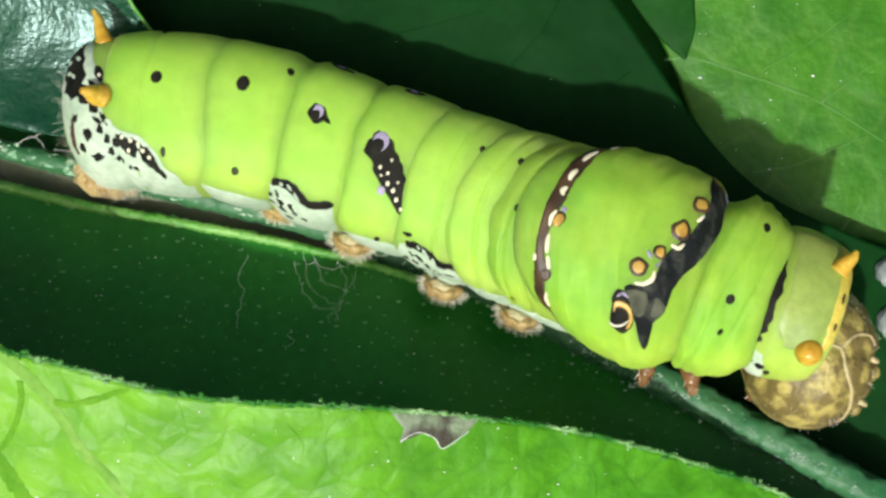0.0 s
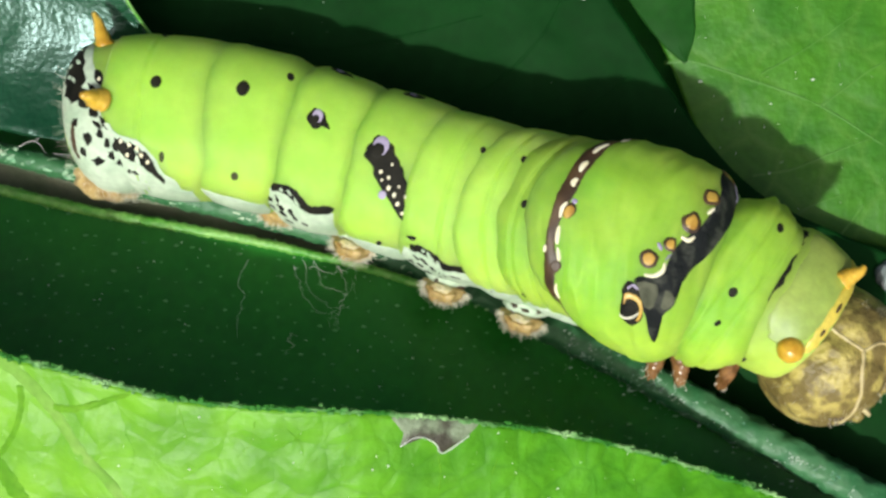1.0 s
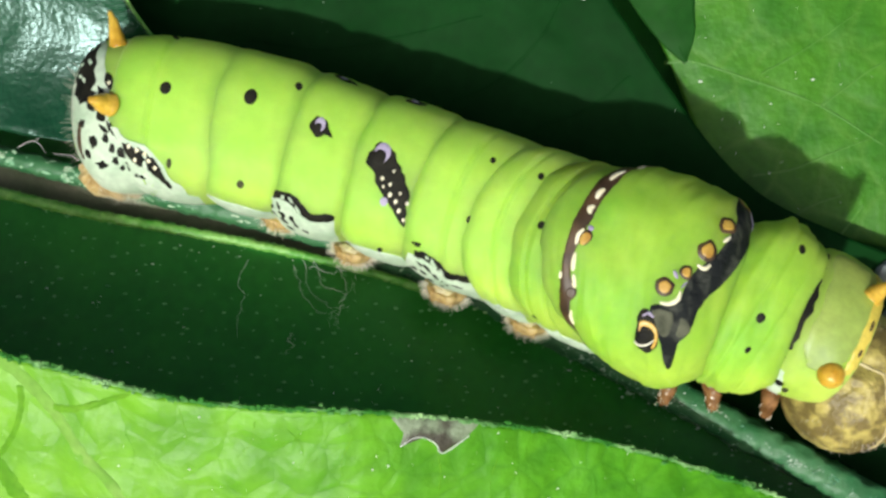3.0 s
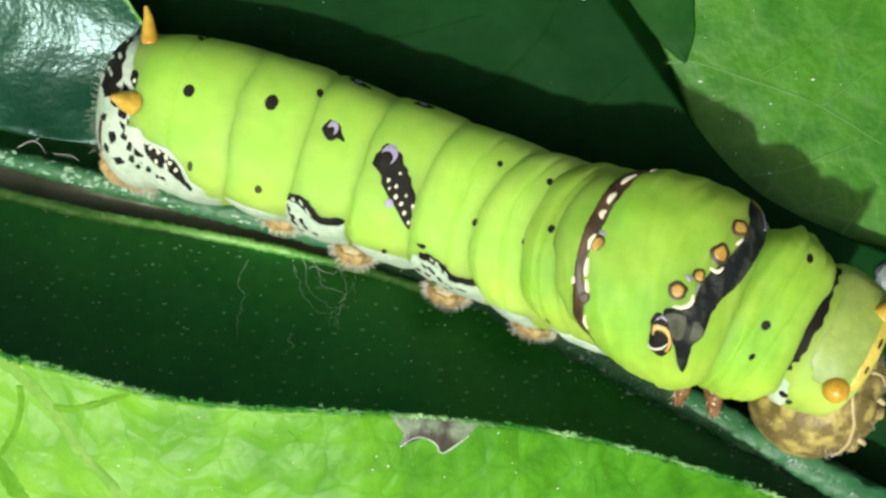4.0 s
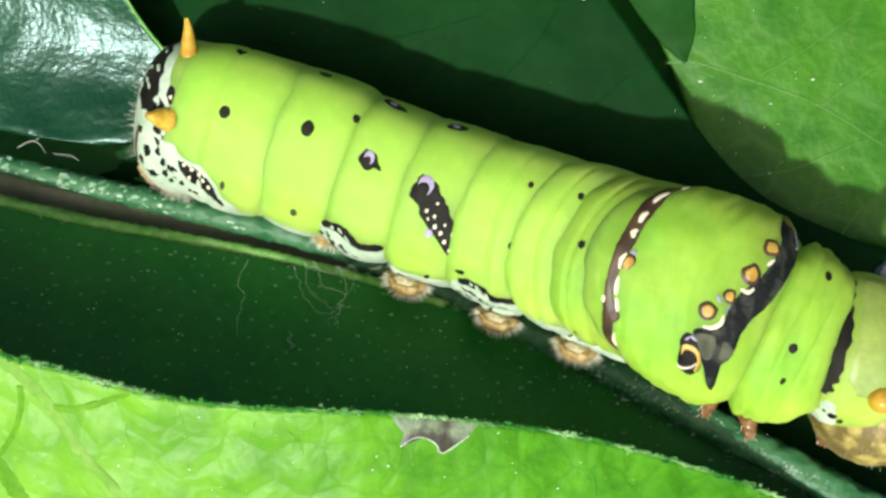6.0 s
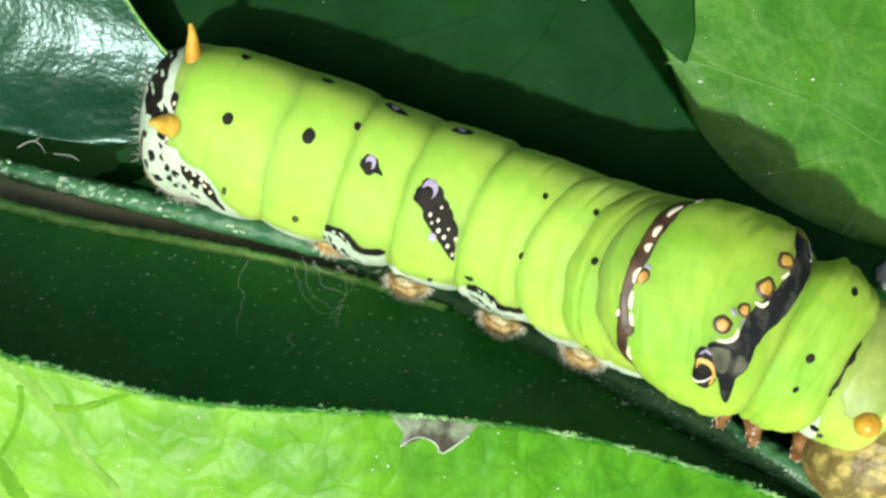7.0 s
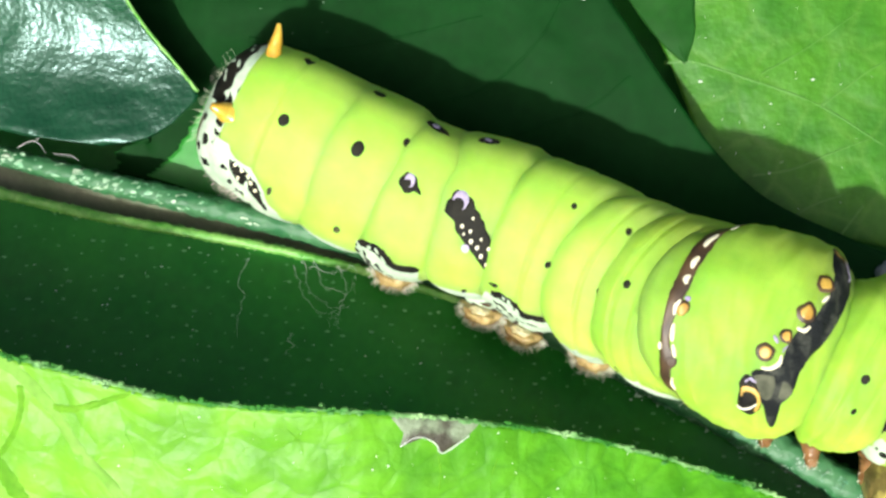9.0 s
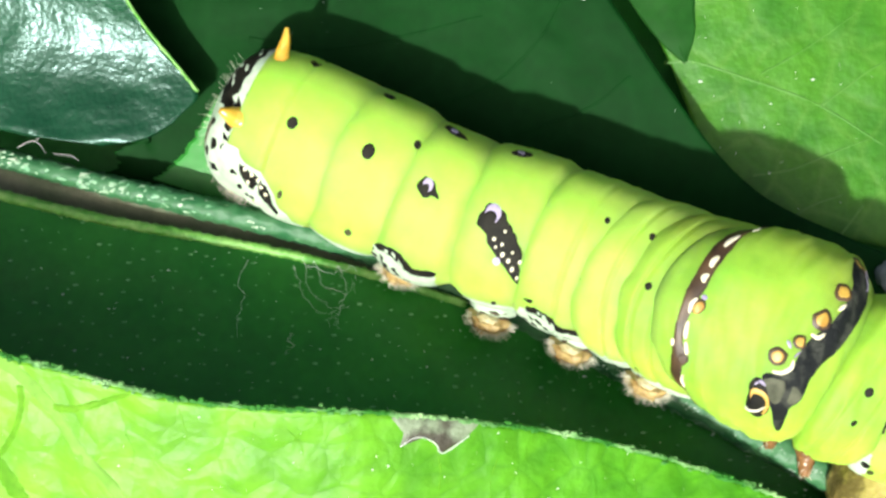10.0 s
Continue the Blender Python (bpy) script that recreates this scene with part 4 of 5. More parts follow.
for _ in range(240):
    x, phi = rng.uniform(-2.5, 0.8), rng.uniform(-100, 60)
    if x > -1.8:
        phi = rng.uniform(-105, -80)
    b = Vector(skin_point("tail", x, phi, 0.0))
    d = Vector((-0.6 if x < -1.4 else 0.0, b.y * 0.2, b.z * 0.1)).normalized() * rng.uniform(0.25, 0.6)
    d += Vector((rng.uniform(-0.15, 0.15), rng.uniform(-0.15, 0.15), rng.uniform(-0.1, 0.1)))
    hairs.append(tube([tuple(b), tuple(b + d * 0.5), tuple(b + d)], 0.008, 0.003, 4, 4))
tagged(part("hairs", *join(*hairs), HAIR, PIECES["tail"], "fine pale hairs"), kind="stuff")
foot = ellipsoid((0, 0, 0), (1.7, 0.9, 1.2), 28, 16, 0.3)
lean = Matrix.Rotation(radians(-24), 3, "Z")
part("proleg", [tuple(lean @ Vector(v) + Vector((-1.0, -3.2, -0.6))) for v in foot[0]], foot[1], FOOT, PIECES["tail"], "brown gripping tail foot")

# dark spots, eyespots and marbled patches along the flank
oval("spot", "b1", (-0.25, 13.1), 0.36, 0.38, BLACK)
oval("spot", "b2", (-0.22, 18.2), 0.42, 0.50, BLACK)
oval("spot", "b1", (0.45, -37), 0.16, 0.34, OLIVE)
oval("spot", "b2", (0.29, -41), 0.24, 0.28, OLIVE)
oval("spot", "b1", (-0.6, 67), 0.36, 0.38, BLACK)
oval("spot", "b2", (-0.45, 70), 0.42, 0.50, BLACK)
for key in ("b1", "b2"):
    band("lateral_stripe", key, [(-125, -2.2, 2.2), (-74, -2.2, 2.2), (-66, -2.0, 1.9), (-60, -1.2, 0.6)], WHITE, 0.1, 30, 14, 0.1, "white wavy lateral stripe")
blob("eyespot", "b3", [(-0.73, 22.7), (-0.98, 17.6), (-0.99, 12.7), (-0.58, 7.6), (-0.24, 8.2), (0, 10.7), (0.43, 10), (0.13, 15.7), (-0.2, 21.4)], BLACK, 0.09, 6)
oval("eyespot_ring", "b3", (-0.43, 16.8), 0.34, 0.46, LILAC, 0.13, 20)
oval("pupil", "b3", (-0.5, 13.7), 0.27, 0.34, BLACK, 0.17)
blob("eyespot", "b3", [(-0.68, 75), (-0.87, 66), (-0.26, 60), (0.7, 61), (0.05, 71)], BLACK, 0.09, 5)
oval("eyespot_ring", "b3", (-0.25, 67), 0.28, 0.3, LILAC, 0.13)
strip("white_patch", "b3", [(-2.2, -48), (-1.5, -35.5), (-0.64, -33.2), (-0.07, -38), (0.45, -43), (1.22, -42), (1.66, -42)], [(-2.2, -84), (-1.4, -84), (-0.6, -84), (0, -82), (0.7, -80), (1.5, -80), (2.0, -80)], WHITE, 0.06, 50, 10)
strip("marbled_patch", "b3", [(-2.3, -46), (-1.55, -35.3), (-0.64, -33), (-0.07, -37.4), (0.45, -42.6), (1.22, -39.1), (1.66, -41.1)], [(-2.15, -54), (-1.39, -42.5), (-0.71, -43), (-0.19, -48), (0.5, -51.2), (1.37, -48.2), (1.65, -44)], BLACK, 0.09, 60, 7, 0.1)
for at, rx, ry, turn in (((-1.74, -53.5), 0.34, 0.2, 20), ((-1.04, -54.2), 0.3, 0.22, -30), ((-0.47, -54.8), 0.2, 0.3, 20), ((-1.3, -48), 0.16, 0.3, 30), ((-0.9, -62), 0.36, 0.2, -20), ((-0.2, -60), 0.2, 0.26, 0), ((-1.6, -64), 0.3, 0.2, 20), ((0.3, -64), 0.3, 0.14, -20), ((-0.5, -70), 0.3, 0.16, 0), ((-1.9, -72), 0.2, 0.2, 0)):
    oval("spot", "b3", at, rx, ry, BLACK, 0.13, turn, "", 0.8)
blob("eyespot", "b4", [(-1.45, 22.3), (-1.79, 13.7), (-1.91, 5.5), (-1.39, -0.6), (-1.02, -7.7), (-0.66, -13.1), (-0.11, -19.3), (0.67, -27.7), (1.23, -33.4), (1.07, -19.1), (0.87, -7.1), (0.34, 3.4), (-0.17, 11.5), (-0.69, 20.1)], BLACK, 0.09, 8, "long black blotch with pale dots")
oval("eyespot_ring", "b4", (-1.05, 12.5), 0.54, 0.62, LILAC, 0.13)
oval("pupil", "b4", (-1.15, 9.1), 0.44, 0.50, BLACK, 0.17)
oval("eyespot_ring", "b4", (-0.28, -18.4), 0.26, 0.28, LILAC, 0.13)
oval("eyespot", "b4", (-0.3, 66), 0.8, 0.42, BLACK, 0.09, 30)
oval("eyespot_ring", "b4", (-0.39, 66), 0.26, 0.26, LILAC, 0.13)
for at, r in (((-0.69, -3.8), 0.11), ((-0.23, -6), 0.10), ((-0.08, -12.7), 0.13), ((0.29, -16), 0.12), ((0.39, -9.9), 0.08), ((0.58, -21.1), 0.12), ((0.93, -26.2), 0.10), ((-0.25, 3), 0.08), ((0.87, -15.1), 0.10), ((-0.52, -8.9), 0.08)):
    oval("dot", "b4", at, r, r * 1.3, CREAM, 0.13)
strip("white_patch", "b5", [(-0.9, -44), (-0.03, -41), (0.7, -43), (1.45, -48), (2.1, -49), (2.84, -50), (3.4, -55)], [(-0.9, -84), (0.1, -84), (1.1, -84), (1.8, -84), (2.5, -84), (3.2, -84), (3.8, -84)], WHITE, 0.06, 50, 10)
strip("marbled_patch", "b5", [(-0.6, -42), (-0.03, -39), (0.7, -41.6), (1.45, -46.8), (2.1, -46.9), (2.84, -48.2), (3.04, -50.7)], [(-0.5, -49), (0.23, -47.1), (0.99, -51.6), (1.54, -55.8), (2.08, -54.8), (2.7, -56.4), (3.06, -55.4)], BLACK, 0.09, 60, 7, 0.1)
for at, rx, ry, turn in (((-0.56, -37.1), 0.3, 0.12, 10), ((0.37, -52.4), 0.4, 0.13, -40), ((0.95, -58.9), 0.36, 0.14, -40), ((-0.02, -52), 0.3, 0.12, -40), ((1.56, -64.4), 0.36, 0.2, -20), ((0.3, -60), 0.3, 0.18, -30), ((-0.2, -62), 0.24, 0.2, -30), ((0.8, -68), 0.3, 0.2, -20), ((2.2, -62), 0.4, 0.12, -20), ((0.1, -72), 0.3, 0.2, 0), ((1.5, -73), 0.3, 0.16, 0)):
    oval("spot", "b5", at, rx, ry, BLACK, 0.13, turn, "", 0.8)
for key, at, r in (("b4", (0.2, -55.5), 0.18), ("b5", (1.48, -8), 0.2), ("b5", (1.48, 34), 0.18), ("b6", (1.18, -6.7), 0.2), ("b6", (1.25, 34.7), 0.2), ("b7", (-0.49, 4.4), 0.22),
                   ("b6", (1.7, -62), 0.15), ("b7", (0.9, -56), 0.17), ("b2", (1.9, 36), 0.24),
                   ("t2", (-0.42, -8.7), 0.28), ("t2", (-0.16, 40.6), 0.26), ("t2", (-0.13, -28.1), 0.18)):
    oval("spot", key, at, r, r * 1.2, BLACK)
for key, pts in (("b3", [(-1.2, -38.5), (-0.75, -38), (-1.75, -44), (-0.3, -43)]), ("b5", [(0.2, -43), (0.7, -46.5), (1.2, -51), (0.5, -44.5)])):
    for i, at in enumerate(pts):
        oval("streak", key, at, 0.16 + 0.05 * i, 0.09, WHITE, 0.2, -30 - 8 * i, "", 0.9)
for key, a in (("b3", -58), ("b4", -58), ("b5", -58), ("b6", -60), ("b7", -62)):
    rows = []
    for phi, f, g in ((-125, 0.0, 1.0), (a - 12, 0.0, 1.0), (a - 6, 0.08, 1.0), (a - 2, 0.25, 0.9), (a, 0.4, 0.7)):
        lo, hi = edges(key, phi)
        rows.append((phi, lo + (hi - lo) * f, lo + (hi - lo) * g))
    band("lateral_stripe", key, rows, WHITE, 0.1, 30, 14, 0.1, "white wavy lateral stripe")


strip("saddle_line", "t3", [(-2.3, 64), (-3.85, 49.2), (-4.5, 38), (-4.88, 24.4), (-5.03, 11.4), (-5.08, 1.4), (-4.86, -14), (-4.52, -27.2), (-4.15, -38.2), (-3.74, -47.4), (-3.15, -53.5), (-2.45, -59), (-1.6, -66)],
      [(-1.95, 64), (-3.23, 47.2), (-3.71, 30.9), (-4.04, 17.8), (-4.08, 9), (-4.18, 1.3), (-4.24, -13.3), (-4.02, -22.5), (-3.47, -29.7), (-3.32, -38.9), (-2.86, -49), (-2.2, -59), (-1.4, -68)], BROWN, 0.12, 110, 7, 0.06, "brown saddle line with cream flecks")
for line, w in (([(-3.55, 44.5), (-3.96, 38.3), (-4.15, 33)], 0.3), ([(-4.2, 27), (-4.38, 23.2), (-4.42, 19)], 0.34), ([(-4.35, 15.5), (-4.5, 12.9), (-4.4, 10)], 0.34), ([(-4.38, 1.5), (-4.5, -3), (-4.4, -8.5)], 0.24), ([(-4.28, -12), (-4.15, -18), (-4.0, -22)], 0.26),
                ([(-3.92, -23), (-3.7, -27), (-3.55, -29.5)], 0.22), ([(-4.5, -25), (-4.4, -29)], 0.2), ([(-3.2, -42), (-3.05, -47), (-2.7, -52)], 0.18), ([(-3.0, 52), (-2.6, 58)], 0.2)):
    stroke("fleck", "t3", line, w * 1.35, CREAM, 0.2)
oval("spot_ring", "t3", (-4.13, -2.6), 0.36, 0.52, BROWN, 0.17, -12)
oval("orange_spot", "t3", (-4.13, -3.2), 0.29, 0.44, ORANGE, 0.24, -12)
oval("lilac_mark", "t3", (-4.08, 3.2), 0.18, 0.16, LILAC, 0.22)
oval("spot", "t3", (-3.6, -33), 0.34, 0.42, BROWN, 0.16)

strip("eye_band", "t3", [(2.75, 78), (2.2, 56), (2.41, 42.5), (2.27, 30.2), (1.94, 18.1), (1.39, 7.8), (1.17, -2), (1.08, -14.7), (0.0, -19.8), (0.77, -31.1), (1.37, -36.3), (1.92, -45.3), (2.42, -52.4)],
      [(3.9, 78), (3.95, 62), (3.9, 50), (3.75, 40), (3.45, 20.1), (3.06, 5.3), (2.59, -5.6), (2.42, -15.5), (2.61, -26.2), (2.3, -32.9), (2.38, -38.7), (2.52, -46.8), (2.56, -53)], CHAR, 0.12, 110, 12, 0.03, "charcoal eyespot band across the thorax")
blob("olive_patch", "t3", [(0.09, -21.7), (1.07, -17.9), (1.45, -21.7), (1.62, -31.6), (1.16, -32.4), (0.58, -27)], SLATE, 0.24, 5, "olive grey patch beside the eyespot")
blob("olive_patch", "t3", [(1.66, -20), (2.14, -19.6), (2.45, -24.7), (2.2, -31), (1.82, -29.6)], SLATE, 0.24, 5, "olive grey patch beside the eyespot")
for at, rx, ry in (((0.33, -8.7), 0.36, 0.41), ((1.03, 2.8), 0.27, 0.3), ((1.61, 18), 0.4, 0.42), ((2.12, 37.1), 0.36, 0.42), ((2.9, 66), 0.36, 0.4)):
    oval("spot_ring", "t3", at, rx * 1.5, ry * 1.42, BROWN, 0.22, 30, "", 0.3)
    oval("orange_spot", "t3", at, rx, ry, ORANGE, 0.3, 30, "", 0.3)
for line, w, m in (([(0.4, -17.2), (0.93, -15.6), (1.2, -11.5), (1.12, -7)], 0.24, CREAM), ([(1.36, 9.2), (1.78, 9), (2.0, 12.5)], 0.26, CREAM), ([(2.4, 31), (2.15, 26.5)], 0.2, CREAM), ([(3.3, 72), (3.7, 62), (3.6, 56)], 0.16, LILAC), ([(0.42, 1), (0.75, -2.2)], 0.2, LILAC), ([(1.25, -1.5), (1.1, -6)], 0.1, LILAC)):
    stroke("fleck", "t3", line, w * 1.35, m, 0.26)
blob("eyespot", "t3", [(-0.19, -21.6), (-0.31, -27.6), (-0.11, -31.6), (0.05, -37.9), (0.36, -43.4), (1.0, -46.1), (1.31, -42.8), (1.37, -37.4), (0.97, -30.3), (0.58, -23.7)], BLACK, 0.22, 6, "black eyespot with an orange ring", 48, 0.0)
strip("eyespot_ring", "t3", [(0.12, -34.7), (-0.07, -29.4), (0.22, -27.2), (0.69, -27.5), (1.05, -31.3), (1.25, -36.8), (1.25, -41.4)], [(0.22, -34.9), (0.23, -32.4), (0.44, -31.2), (0.69, -31.4), (0.89, -33), (1.01, -36.4), (1.04, -40.8)], ORANGE, 0.32, 40, 6)
oval("pupil", "t3", (0.53, -35.6), 0.42, 0.33, BLACK, 0.36, 20)
stroke("glint_mark", "t3", [(0.2, -41), (0.54, -41.3), (0.86, -39), (1.02, -34.9)], 0.13, HAIR, 0.42)
stroke("lilac_mark", "t3", [(-0.04, -26.6), (0.15, -24.2), (0.5, -24.7)], 0.22, LILAC, 0.34)

band("crease_mark", "t1", [(-44, -2.6, -2.0), (-25, -2.6, -1.85), (0, -2.6, -1.78), (25, -2.6, -1.85), (50, -2.6, -1.75), (72, -2.6, -1.8)], BLACK, 0.12, 70, 8, 0.3, "black crease behind the collar")
band("white_patch", "t1", [(-95, -2.2, -0.9), (-80, -2.2, -0.8), (-62, -2.2, -1.1), (-46, -2.2, -1.5)], WHITE, 0.12, 30, 8, 0.2, "white patch under the collar")
oval("spot", "t1", (-1.45, -60), 0.3, 0.36, BLACK, 0.2)
oval("spot", "t1", (-1.9, -59), 0.12, 0.14, OLIVE, 0.16)
oval("spot", "t1", (-0.93, -65.3), 0.2, 0.3, OLIVE, 0.16)
band("shield", "t1", [(-34, -0.8, -0.2), (-26, -1.3, 0.4), (-14, -1.7, 1.05), (10, -1.78, 1.12), (40, -1.78, 1.12), (60, -1.7, 1.1), (72, -0.7, 0.8)], PLATE, 0.14, 60, 10, 0.15, "matte olive collar shield")
band("collar_edge", "t1", [(-30, 0.9, 1.15), (-20, 0.85, 1.47), (0, 0.85, 1.48), (40, 0.85, 1.48), (72, 0.8, 1.47)], RIMY, 0.25, 60, 8, 0.1, "pale yellow collar rim")
for phi, w in ((-8, 0.3), (14, 0.42), (40, 0.35)):
    oval("dash", "t1", (1.22, phi), 0.12, w, BROWN, 0.3)
bulb = Vector(skin_point("t1", *(0.43, -31.2), 0.1))
part("horn", *ellipsoid(tuple(bulb), (0.68, 0.68, 0.62), 24, 16, 0.08), HORN, PIECES["t1"], "glossy amber horn")
horn("t1", (0.75, 36.9), 1.35, (0.35, 0.95, 0.3), 0.58)

